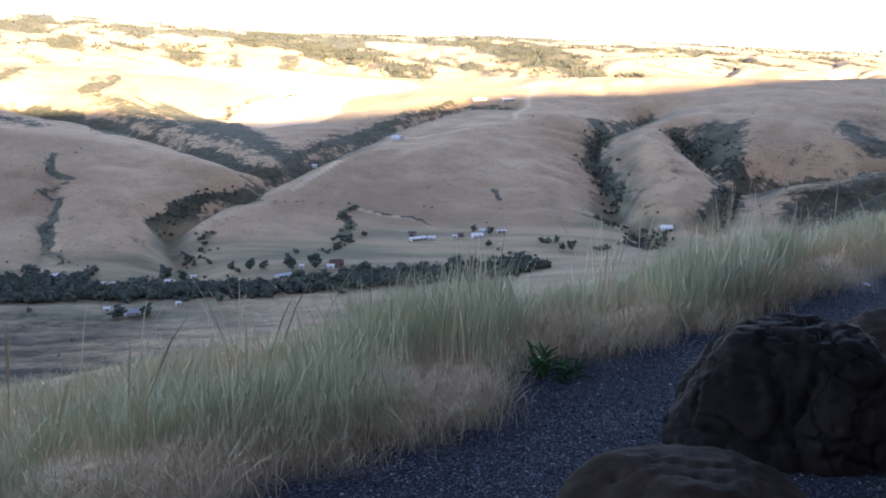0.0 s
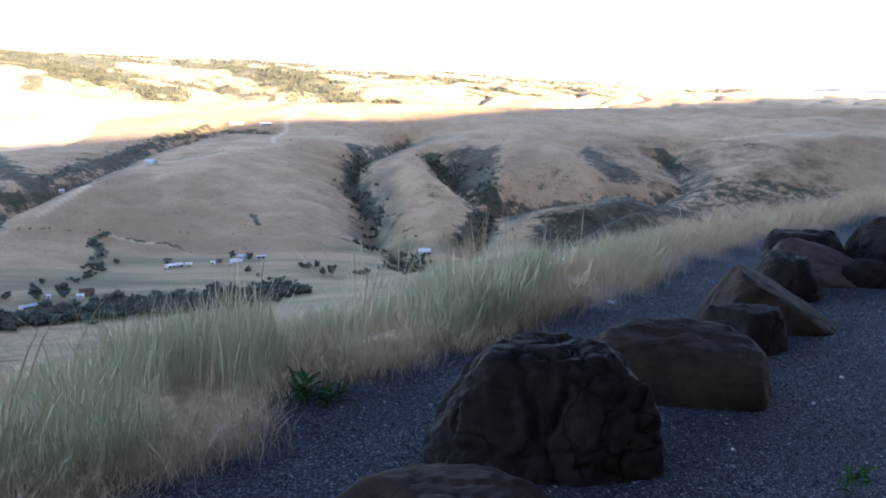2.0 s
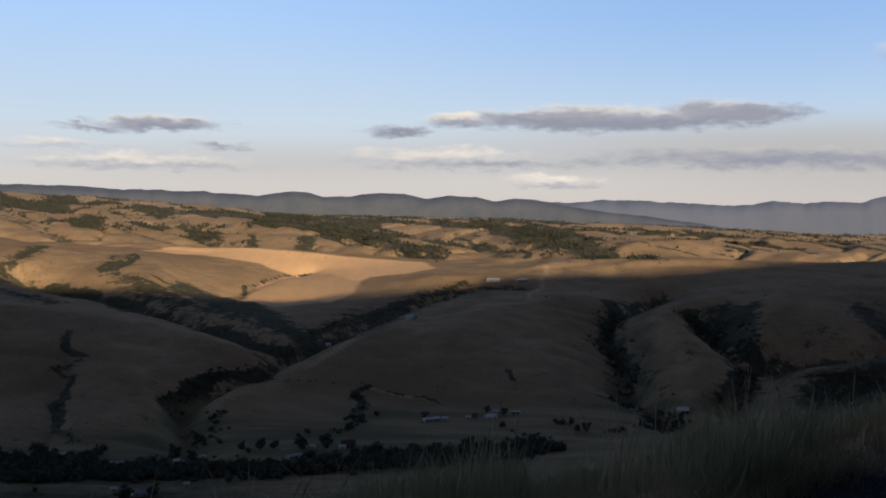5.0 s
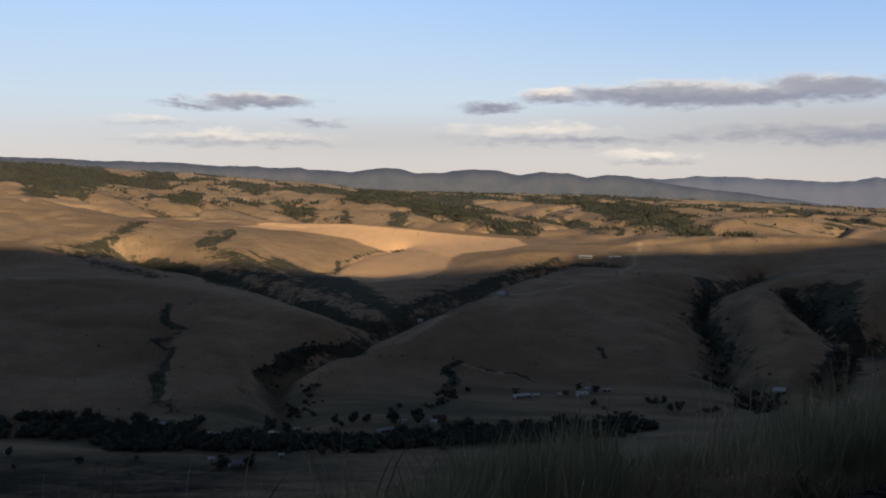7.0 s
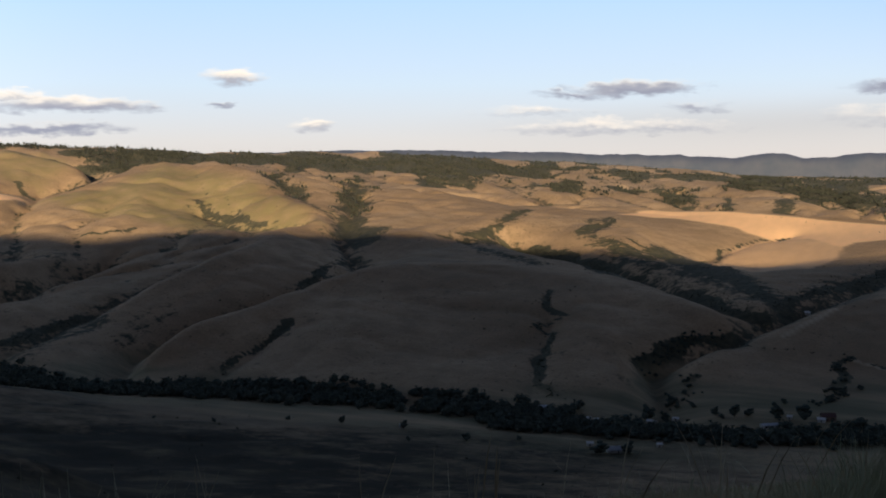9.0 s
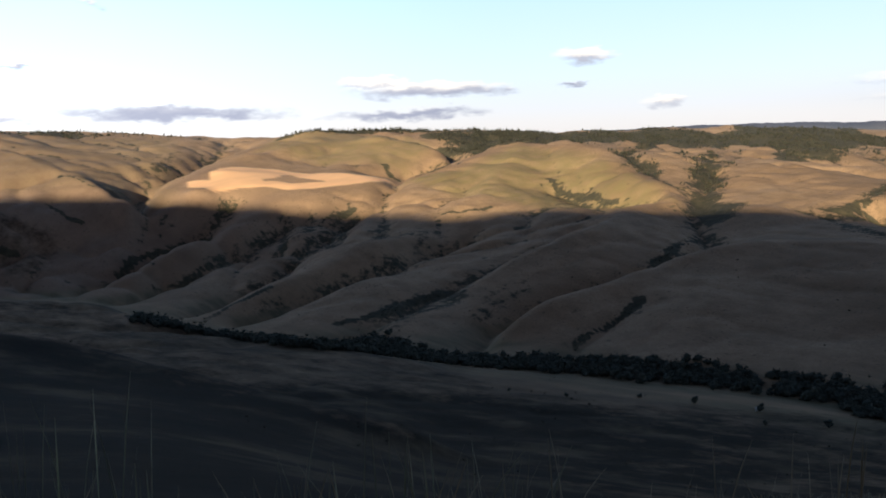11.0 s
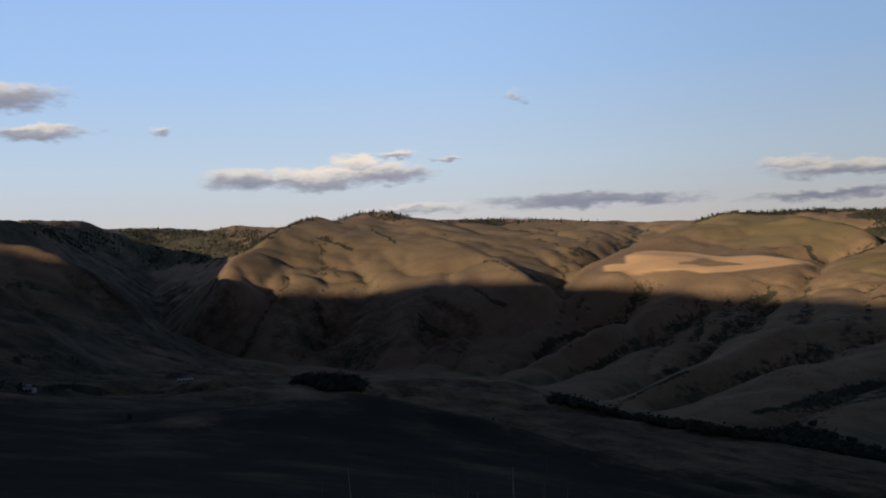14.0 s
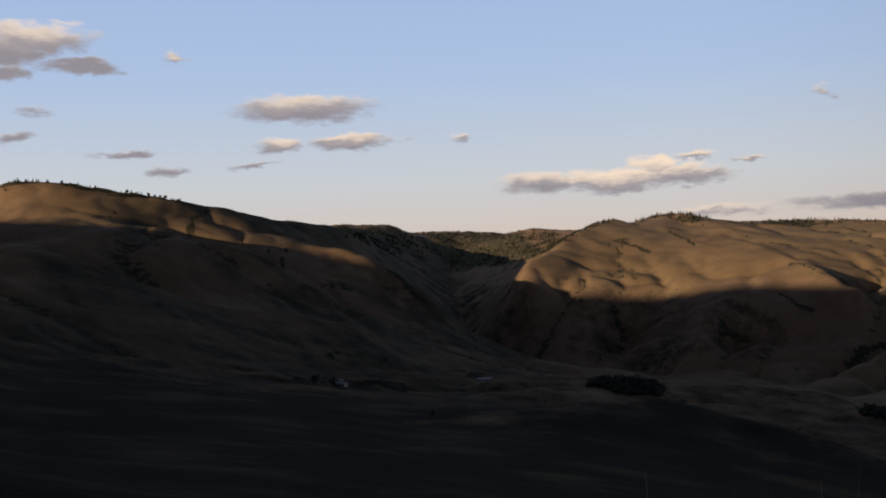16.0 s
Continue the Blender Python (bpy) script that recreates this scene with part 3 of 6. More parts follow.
for kind, name, pts in LINES:
    if name in ("knoll", "bench"):
        sel = GR_ < 1700
        tops = 0.45 * np.exp(-(line_distance(GX[sel], GY[sel], pts) / 38.0) ** 2) * (0.6 + 0.6 * value_noise(GX[sel], GY[sel], 45, 63))
        COVER["scrub"][sel] = np.clip(COVER["scrub"][sel] - tops, 0, 1)
WOODS = []            # what grows where: (kind, outline or line, width)
WOBBLE = 9 * value_noise(GX, GY, 60, 11) + 5 * value_noise(GX, GY, 23, 12)


def lay(kind, amount, sel):
    key = {"field": "field", "unfield": "field", "green": "green", "track": "track", "meadow": "meadow", "scrub": "scrub"}.get(kind, "brush")
    layer = COVER[key]
    layer[sel] = np.maximum(layer[sel], amount) if kind != "unfield" else np.minimum(layer[sel], 1 - amount)


def wander(pts):
    """The same line, broken into short uneven stretches."""
    out = []
    for a, b in zip(pts, pts[1:]):
        n = max(1, int(math.hypot(b[0] - a[0], b[1] - a[1]) / 28))
        for k in range(n):
            x, y = a[0] + (b[0] - a[0]) * k / n, a[1] + (b[1] - a[1]) * k / n
            s = 0.0 if not out else 1.0
            out.append((x + s * float(13 * value_noise(np.array(x), np.array(y), 75, 91) + 6 * value_noise(np.array(x), np.array(y), 27, 92)),
                        y + s * float(13 * value_noise(np.array(x), np.array(y), 75, 93) + 6 * value_noise(np.array(x), np.array(y), 27, 94))))
    return tuple(out) + (pts[-1],)


def belt(kind, width, *pts):
    """A strip of cover along a line."""
    if kind in ("brush", "trees", "forest"):
        pts = wander(pts)
    p = np.array(pts, float)
    m = width + 40
    sel = (GX > p[:, 0].min() - m) & (GX < p[:, 0].max() + m) & (GY > p[:, 1].min() - m) & (GY < p[:, 1].max() + m)
    d = line_distance(GX[sel], GY[sel], pts)
    wob = WOBBLE[sel] * (0.0 if kind == "track" else 0.35 if width < 12 else 0.8)
    lay(kind, (0.9 if kind == "track" else 1.15 if kind == "trees" else 0.9) * (1 - smooth(0.35 * width, 1.05 * width, d + wob)), sel)
    if kind != "track":
        WOODS.append((kind, pts, width))


def poly(kind, amount, *pts):
    """A patch of cover with that outline."""
    p = np.array(pts, float)
    m = 60
    sel = (GX > p[:, 0].min() - m) & (GX < p[:, 0].max() + m) & (GY > p[:, 1].min() - m) & (GY < p[:, 1].max() + m)
    x, y = GX[sel], GY[sel]
    sharp = kind in ("field", "unfield")
    d = line_distance(x, y, pts + pts[:1]) * np.where(in_polygon(x, y, list(pts)), 1, -1) + WOBBLE[sel] * (0.3 if sharp else 0.9 + 1.6 * (kind == "forest"))
    lay(kind, amount * smooth(-2.0, 6.0, d) if sharp else amount * smooth(-30.0, 45.0, d), sel)
    if kind in ("forest", "brush", "trees", "river_trees"):
        WOODS.append((kind, pts, 0.0))


belt("river_trees", 30, (99, 1151), (21, 1101), (-47, 1079), (-123, 1052), (-186, 1037), (-310, 1019), (-408, 997))
belt("river_trees", 30, (-351, 1044), (-476, 1049), (-578, 1051), (-675, 1032), (-774, 1009), (-877, 986), (-972, 967), (-1141, 1019))
belt("river_trees", 20, (-1008, 956), (-951, 794), (-1096, 808), (-1153, 764), (-1206, 748))
belt("trees", 13, (-278, 1180), (-283, 1246), (-268, 1271))
belt("trees", 13, (-349, 1313), (-336, 1351), (-315, 1399), (-270, 1451))
belt("brush", 10, (-377, 1111), (-429, 1169), (-459, 1247), (-471, 1351), (-499, 1370), (-485, 1413), (-523, 1447), (-535, 1526))
belt("trees", 9, (-119, 1254), (-118, 1336), (-135, 1370), (-109, 1400))
belt("trees", 22, (273, 1334), (250, 1403), (193, 1415))
belt("trees", 16, (232, 1500), (247, 1565), (244, 1671), (229, 1725), (257, 1818), (262, 1914))
belt("brush", 8, (260, 1842), (311, 1946), (381, 2035))
belt("brush", 5, (67, 1486), (74, 1435))
belt("trees", 16, (335, 1394), (358, 1435), (420, 1561))
belt("trees", 20, (422, 1570), (402, 1675), (379, 1821))
poly("brush", .75, (381, 1830), (402, 1677), (423, 1573), (450, 1603), (468, 1723), (509, 1814), (442, 1838))
poly("brush", .72, (407, 1347), (438, 1422), (486, 1470), (602, 1504), (456, 1126), (397, 1155))
poly("brush", .72, (414, 1389), (498, 1459), (650, 1591), (576, 1254), (530, 1189), (407, 1145))
poly("brush", .66, (586, 1702), (648, 1769), (695, 1637), (664, 1605), (600, 1605))
poly("brush", .60, (404, 1797), (487, 1823), (489, 1723), (443, 1614), (403, 1594))
poly("brush", .55, (486, 1643), (556, 1696), (571, 1628), (549, 1613))
poly("brush", .55, (735, 1537), (863, 1614), (1000, 1568), (942, 1470), (729, 1467))
belt("brush", 14, (790, 1812), (788, 1764), (778, 1663))
poly("brush", .62, (-624, 2052), (-553, 2017), (-440, 1915), (-274, 1721), (-235, 1567), (-292, 1621), (-440, 1795), (-567, 1919))
belt("brush", 18, (-815, 2062), (-692, 2002), (-518, 1749), (-398, 1725), (-269, 1579), (-234, 1558))
poly("brush", .62, (-228, 1577), (-205, 1806), (-88, 2071), (51, 2201), (28, 2127), (-136, 1858), (-190, 1672))
belt("brush", 12, (-217, 1611), (-157, 1784), (-85, 2005), (17, 2133))
belt("brush", 5, (-412, 1986), (-411, 2191), (-372, 2331), (-317, 2403))
belt("brush", 14, (-849, 2055), (-857, 2184), (-853, 2301))
belt("brush", 11, (-664, 2071), (-680, 2236), (-660, 2295))
belt("brush", 15, (-621, 2050), (-540, 2002), (-474, 1944), (-351, 1869))
belt("brush", 10, (-818, 1980), (-749, 2042), (-598, 1925))
poly("forest", .8, (-1098, 3039), (-1142, 3480), (-937, 3010), (-1014, 2906))
poly("forest", .75, (-740, 2960), (-782, 3499), (-720, 3441), (-635, 2923))
poly("forest", .85, (-654, 3390), (-746, 4669), (-388, 3651), (-156, 3095), (-181, 2998), (-406, 3202))
poly("forest", .75, (-980, 3157), (-932, 3131), (-869, 3025), (-909, 3003))
poly("forest", .7, (-959, 3367), (-929, 3385), (-788, 2982))
poly("forest", .8, (-583, 3062), (-604, 3305), (-525, 2914), (-550, 2931))
poly("forest", .85, (34, 4296), (190, 4139), (321, 3327), (376, 2955), (425, 2200), (356, 2258), (276, 2849), (89, 3452))
poly("forest", .7, (-168, 3034), (-47, 3186), (-13, 2829), (-101, 2887))
poly("forest", .7, (68, 3311), (180, 2817), (105, 2908))
poly("forest", .7, (224, 3139), (286, 2805), (209, 2734))
belt("forest", 14, (344, 3559), (624, 3619), (879, 3472))
belt("forest", 12, (569, 3296), (804, 3241), (979, 3170))
belt("forest", 14, (951, 3478), (1067, 3296), (1193, 3112))
belt("forest", 20, (-1388, 3364), (-1209, 3493), (-1000, 3857), (-779, 3932))
belt("forest", 20, (-721, 4588), (-235, 4226), (65, 4214))
poly("forest", .9, (-1425, 2447), (-1646, 2925), (-1533, 2804), (-1271, 2355), (-1182, 2185), (-1221, 2168), (-1246, 2102))
poly("brush", .95, (-1246, 2102), (-1182, 2185), (-1101, 2024), (-1028, 1994), (-977, 1859), (-1024, 1815), (-1063, 1853), (-1142, 1932))
poly("forest", .85, (-1597, 2334), (-1680, 2562), (-1484, 2360), (-1417, 2308), (-1357, 2204), (-1365, 2147), (-1481, 2234))
poly("forest", .8, (-1327, 3269), (-1237, 3233), (-1215, 3081))
poly("forest", .8, (-1160, 3224), (-1072, 3399), (-964, 3024), (-1026, 2905))
poly("forest", .8, (-1645, 3310), (-1403, 3312), (-1265, 3028), (-1362, 2923))
poly("forest", .8, (-883, 3505), (-685, 3317), (-633, 2926), (-731, 2996))
poly("forest", .8, (-737, 3891), (-578, 3884), (-485, 3367), (-637, 3452))
poly("forest", .8, (-492, 3533), (-281, 3460), (-247, 3047), (-351, 3145))
belt("forest", 60, (-2493, 2646), (-2355, 2883), (-2152, 3067), (-1846, 3364), (-1483, 3500), (-1179, 3802))
poly("forest", .95, (-2372, 2730), (-2297, 2790), (-2132, 2750), (-1986, 2770), (-1903, 2930), (-1703, 2970), (-1684, 3150), (-1576, 3120), (-1379, 3200), (-1312, 3300), (-1181, 3350), (-1260, 3700), (-1850, 3640), (-2200, 3250), (-2560, 2900))
belt("forest", 40, (-2374, 2565), (-2235, 2557), (-1961, 2400))
belt("brush", 12, (-1632, 2140), (-1549, 2097), (-1349, 2007))
belt("brush", 8, (-1604, 1745), (-1547, 1827))
belt("brush", 14, (-2204, 2153), (-1958, 2075), (-1960, 2188))
belt("brush", 15, (-905, 1981), (-852, 2011), (-853, 2108), (-860, 2318))
belt("brush", 14, (-848, 2003), (-747, 2046), (-654, 1973), (-534, 1888))
belt("brush", 12, (-661, 2097), (-665, 2315))
belt("brush", 15, (-614, 2049), (-550, 1983), (-479, 1906))
belt("brush", 9, (-798, 1096), (-813, 1156), (-819, 1271))
belt("brush", 9, (-1181, 1117), (-1183, 1202), (-1192, 1300))
belt("brush", 12, (-963, 1542), (-977, 1656), (-990, 1780))
poly("forest", .85, (-1353, 447), (-1887, 656), (-1326, 531), (-1285, 503))
belt("brush", 14, (-1836, 1484), (-1873, 1567), (-1871, 1719))
belt("brush", 8, (-2087, 1244), (-2123, 1312), (-2123, 1428))
belt("brush", 8, (-1180, 1225), (-1191, 1309))
poly("brush", .62, (-2630, 1661), (-2849, 1936), (-2578, 1719), (-2529, 1631))
poly("forest", .85, (-3241, 1175), (-3432, 1371), (-3256, 1471), (-3217, 1433), (-3399, 1357))
poly("forest", .7, (-3221, 1532), (-3407, 1836), (-3226, 1999), (-3162, 1703))
belt("forest", 40, (-2710, 2212), (-2647, 2387), (-2617, 2648), (-2512, 2869), (-2390, 3094))
poly("forest", .75, (-2493, 2668), (-2375, 3074), (-2101, 2718), (-2181, 2464))
belt("brush", 8, (-2543, 1371), (-2380, 1368), (-2393, 1475))
belt("brush", 8, (-3005, 1077), (-2942, 1118), (-2884, 1143))
belt("brush", 6, (-3089, 1292), (-2877, 1268))
poly("forest", .6, (-3611, 1057), (-3262, 1177), (-3170, 1124), (-2940, 891), (-3000, 825))
belt("brush", 11, (-1192, 73), (-1372, 119), (-1383, 161), (-1387, 219))
belt("brush", 9, (-1731, 337), (-1565, 354), (-1929, 498))
belt("brush", 6, (-1566, 136), (-1654, 237))
belt("brush", 7, (-2283, -107), (-2468, -80), (-2592, -39))
belt("brush", 6, (-2372, 83), (-2487, 126))
belt("forest", 14, (-2545, -473), (-2552, -357), (-2577, -180))
poly("field", .85, (-695, 2406), (-664, 2538), (-494, 2561), (-336, 2546), (-172, 2514), (-70, 2487), (-43, 2336), (-100, 2254), (-175, 2250), (-191, 2188), (-273, 2336), (-359, 2365), (-398, 2379), (-428, 2414), (-493, 2422), (-563, 2452))
poly("field", .55, (-403, 1934), (-399, 2249), (-357, 2353), (-300, 2369), (-185, 2240), (-188, 2156), (-190, 2063), (-218, 1952), (-284, 1875), (-358, 1907))
poly("field", .95, (-2312, 1575), (-2311, 1595), (-2267, 1616), (-2314, 1647), (-2384, 1728), (-2373, 1783), (-2319, 1871), (-2210, 1909), (-2080, 1939), (-2016, 1978), (-1995, 1982), (-1969, 1905), (-1996, 1824), (-2023, 1746), (-2065, 1696), (-2119, 1673), (-2160, 1621), (-2183, 1555), (-2256, 1545))
poly("unfield", .85, (-2187, 1713), (-2187, 1756), (-2215, 1801), (-2217, 1827), (-2160, 1814), (-2086, 1823), (-2060, 1813), (-2093, 1782), (-2109, 1741), (-2152, 1732), (-2167, 1700))
poly("green", .7, (-1962, 1932), (-1871, 2098), (-1928, 2384), (-1617, 2303), (-1250, 2028), (-1151, 1909), (-1500, 1869))
poly("green", .5, (-2791, 2221), (-2503, 2542), (-2373, 2558), (-2347, 2065), (-2545, 1981))
poly("meadow", .5, (-344, 1106), (-160, 1086), (-36, 1181), (92, 1260), (247, 1391), (194, 1160), (47, 1139), (-119, 1061), (-319, 1022))
poly("meadow", .35, (-327, 915), (-183, 1022), (62, 1033), (59, 976), (-137, 920), (-290, 833))
poly("forest", .8, (-628, 3356), (-712, 3911), (-771, 4668), (-535, 3796), (-452, 3323), (-528, 3291))
poly("forest", .85, (-444, 3261), (-480, 3798), (-303, 3473), (-114, 3028), (-21, 2814), (-56, 2468), (-205, 3041), (-282, 3059), (-371, 3185))
poly("forest", .85, (-20, 3789), (72, 4148), (224, 3560), (388, 3401), (428, 3057), (434, 2199), (369, 2223), (331, 2897), (209, 3311), (81, 3608))
poly("brush", .7, (0, 3279), (75, 3320), (168, 2773), (91, 2789))
poly("brush", .6, (-831, 3367), (-803, 3525), (-622, 3051), (-604, 2997), (-674, 2960))
poly("forest", .6, (-945, 3374), (-890, 3349), (-774, 3075), (-800, 3062), (-849, 3033))
belt("brush", 9, (349, 3574), (619, 3735), (771, 3538))
belt("brush", 9, (613, 3377), (725, 3324), (808, 3234))
belt("brush", 9, (880, 3382), (928, 3233), (970, 2991))
belt("brush", 10, (955, 3331), (1108, 3255), (1205, 3053))
belt("brush", 9, (668, 3060), (804, 3086))
belt("forest", 16, (1455, 4565), (1625, 4558), (1771, 4368))
belt("forest", 30, (1732, 3761), (2042, 4137), (2169, 4123))
poly("brush", .95, (-532, 2007), (-504, 2097), (-342, 1929), (-248, 1737), (-160, 1549), (-188, 1521), (-241, 1572), (-331, 1717), (-451, 1869))
poly("brush", .95, (-222, 1668), (-185, 1797), (-118, 1889), (-75, 2015), (7, 2130), (-35, 2073), (-116, 1853), (-175, 1698), (-215, 1609))
poly("brush", .8, (-674, 1989), (-554, 1907), (-436, 1805), (-296, 1660), (-239, 1554), (-288, 1616), (-449, 1780), (-523, 1685))
poly("brush", .75, (-341, 1281), (-345, 1364), (-327, 1390), (-263, 1465), (-234, 1518), (-279, 1434), (-307, 1392), (-328, 1331))
poly("brush", .75, (-285, 1200), (-288, 1254), (-267, 1265), (-252, 1238), (-270, 1185))
poly("brush", .95, (224, 1831), (249, 1843), (290, 1889), (260, 1784), (243, 1720), (254, 1564), (245, 1483), (221, 1426), (208, 1440), (246, 1589), (231, 1700), (182, 1694), (228, 1746))
poly("brush", .85, (360, 1782), (431, 1809), (493, 1815), (491, 1722), (444, 1611), (416, 1560), (397, 1697))
poly("brush", .5, (304, 1576), (350, 1600), (352, 1498), (308, 1511))
poly("brush", .75, (597, 1774), (656, 1836), (683, 1682), (698, 1607), (646, 1606), (609, 1649))
poly("brush", .72, (391, 1377), (451, 1462), (537, 1487), (648, 1589), (525, 1250), (448, 1197), (395, 1152))
poly("brush", .5, (482, 1625), (555, 1643), (554, 1608), (499, 1595))
poly("trees", .9, (216, 1323), (253, 1415), (268, 1378), (287, 1347), (278, 1321), (231, 1217))
poly("brush", .72, (418, 1387), (502, 1471), (650, 1591), (691, 1577), (718, 1442), (492, 1196), (400, 1163), (420, 1355))
poly("brush", .5, (666, 1585), (786, 1649), (825, 1633), (881, 1556), (864, 1472), (743, 1460), (665, 1477))
poly("brush", .5, (904, 1775), (996, 1852), (955, 1735), (896, 1718))
belt("brush", 12, (786, 1821), (791, 1782), (774, 1665))
# brush on the sides of draws; its darkness also stands for their shade
poly("brush", .6, (-1828, 1485), (-1910, 1579), (-1888, 1642), (-1840, 1623), (-1814, 1544), (-1777, 1495))
poly("brush", .45, (-1962, 1591), (-1938, 1653), (-1815, 1538), (-1890, 1513))
poly("brush", .5, (-1452, 1359), (-1479, 1483), (-1484, 1590), (-1335, 1450), (-1338, 1352))
poly("brush", .5, (-1112, 1268), (-1096, 1409), (-1031, 1322), (-1020, 1216), (-1021, 1119))
poly("brush", .45, (-2342, 1172), (-2340, 1248), (-2296, 1292), (-2291, 1219))
# small dark patch on the burn hill, filled in with conifers
poly("forest", .8, (-3008, 1086), (-3014, 1122), (-2864, 1144), (-2886, 1120))
poly("forest", .45, (-3737, 1016), (-3812, 1126), (-3229, 1126), (-3224, 1160), (-2980, 955), (-3190, 903))
belt("brush", 6, (-3122, 1298), (-2891, 1266))
belt("brush", 7, (-2087, 1244), (-2122, 1342), (-2120, 1450))
belt("brush", 8, (-1956, 1137), (-2086, 1258), (-1954, 1248))
belt("brush", 9, (-1895, 1207), (-1895, 1306), (-1904, 1356))
belt("brush", 8, (-1438, 996), (-1461, 1082), (-1481, 1169))
belt("brush", 8, (-1203, 1067), (-1196, 1172), (-1193, 1299))
belt("brush", 9, (-2342, 1083), (-2310, 1109), (-2283, 1123))
poly("river_trees", .9, (-1375, 456), (-1887, 656), (-1329, 522), (-1299, 524), (-1274, 499), (-1299, 465))
belt("brush", 7, (-2290, -101), (-2525, -63), (-2598, -27))
belt("brush", 6, (-2075, 76), (-2424, 126), (-2607, 182))
belt("brush", 5, (-2290, -221), (-2447, -227))
belt("brush", 5, (-2219, -171), (-2425, -158))
belt("forest", 12, (-2542, -240), (-2578, -160), (-2600, -88))
poly("brush", .9, (-1326, 90), (-1420, 118), (-1382, 135), (-1315, 142), (-1199, 93))
belt("brush", 9, (-1315, 142), (-1373, 190), (-1374, 225))
belt("brush", 6, (-1560, 138), (-1623, 201), (-1650, 246))
belt("brush", 6, (-1330, -149), (-1340, -107))
belt("brush", 7, (-1730, 312), (-1573, 333), (-1537, 357))
belt("brush", 9, (-1549, 331), (-1634, 415))
# near hillside and bench darkened further in the same painted tone
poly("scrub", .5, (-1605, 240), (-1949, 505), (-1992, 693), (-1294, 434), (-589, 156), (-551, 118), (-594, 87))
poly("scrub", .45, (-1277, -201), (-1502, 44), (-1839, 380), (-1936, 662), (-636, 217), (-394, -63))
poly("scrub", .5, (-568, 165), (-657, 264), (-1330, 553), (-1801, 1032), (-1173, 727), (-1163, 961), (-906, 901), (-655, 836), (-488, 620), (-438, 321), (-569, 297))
# canyon wall: its shadow put in as dark ground
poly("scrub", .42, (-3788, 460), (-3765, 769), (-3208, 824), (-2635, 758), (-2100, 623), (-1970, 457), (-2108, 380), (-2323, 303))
poly("forest", .7, (-3836, 614), (-4205, 789), (-4033, 987), (-3851, 1078), (-3349, 1021), (-3413, 915), (-3656, 836), (-3810, 712))
belt("brush", 9, (-3024, 558), (-2596, 558), (-2374, 573))
belt("brush", 9, (-2353, 368), (-2284, 435), (-2129, 472))
belt("brush", 6, (-2393, 1262), (-2327, 1272), (-2285, 1285))
belt("brush", 3, (-247, 1440), (-218, 1387), (-165, 1394), (-128, 1398))
belt("track", 4, (-110, 1392), (-91, 1385), (-70, 1374), (-44, 1371), (-23, 1360), (-9, 1328))
belt("brush", 4, (-91, 1389), (-70, 1378), (-44, 1375), (-21, 1364), (-7, 1330))
belt("trees", 7, (-114, 1283), (-110, 1255), (-122, 1218), (-134, 1193))
poly("scrub", .34, (40, 1575), (58, 1575), (66, 1515), (72, 1471), (82, 1418), (86, 1366), (66, 1366), (60, 1418), (50, 1471), (46, 1515))
belt("trees", 6, (106, 1276), (130, 1257), (161, 1242), (190, 1262))
# lower west slope: its shade put into the ground colour
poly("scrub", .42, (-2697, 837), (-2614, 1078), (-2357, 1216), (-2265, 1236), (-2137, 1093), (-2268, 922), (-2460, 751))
poly("green", .22, (-3818, 971), (-3255, 1171), (-3131, 2118), (-2218, 1491), (-2548, 1201), (-2710, 790))
poly("green", .18, (-2529, -389), (-2616, -39), (-2877, 266), (-2783, 438), (-2426, 138), (-2264, -142), (-2268, -351))
poly("forest", .8, (-2891, 278), (-3898, 475), (-3959, 645), (-3954, 726), (-3592, 546), (-2865, 318))
belt("brush", 12, (-311, 3210), (-193, 3093), (-82, 2963))
belt("forest", 20, (223, 3545), (318, 3402), (418, 3225))
belt("brush", 14, (-26, 3408), (105, 3223), (176, 2790))
belt("brush", 10, (-569, 3080), (-524, 2914))
belt("brush", 10, (-567, 2056), (-530, 2029), (-479, 2017))
poly("brush", .8, (-456, 3023), (-383, 3157), (-311, 2561), (-372, 2553))
poly("scrub", .5, (413, 1409), (526, 1587), (578, 1514), (693, 1579), (700, 1420), (603, 1241), (494, 1168), (403, 1135), (370, 1171))
poly("scrub", .36, (640, 1878), (824, 1888), (952, 1818), (1039, 1709), (1000, 1450), (600, 1234), (657, 1603), (583, 1652))
poly("scrub", .45, (367, 1832), (451, 1858), (502, 1770), (459, 1649), (412, 1583), (399, 1673))
poly("scrub", .45, (206, 1845), (256, 1935), (276, 1900), (252, 1697), (235, 1708), (208, 1740))
poly("green", .6, (-2483, 2005), (-2564, 2329), (-2522, 2586), (-2261, 2534), (-2154, 2184), (-2345, 2027))
belt("brush", 13, (464, 4090), (662, 3579), (762, 3223), (967, 3189))
belt("brush", 13, (700, 3588), (896, 3421), (1081, 3186), (1164, 2977))
belt("brush", 12, (88, 3271), (165, 2863), (324, 2850))
belt("brush", 12, (113, 3514), (206, 3298), (282, 3400))
belt("brush", 10, (437, 3146), (566, 3060), (652, 3018))
belt("track", 5, (-147, 1574), (-165, 1512), (-194, 1436))
belt("track", 5, (-158, 1691), (-75, 1771), (42, 1794))
belt("track", 6, (180, 2231), (158, 2082), (121, 1898))
belt("track", 5, (-349, 849), (-306, 881), (-251, 899), (-170, 920))
belt("track", 5, (-244, 1163), (-97, 1142), (22, 1173))

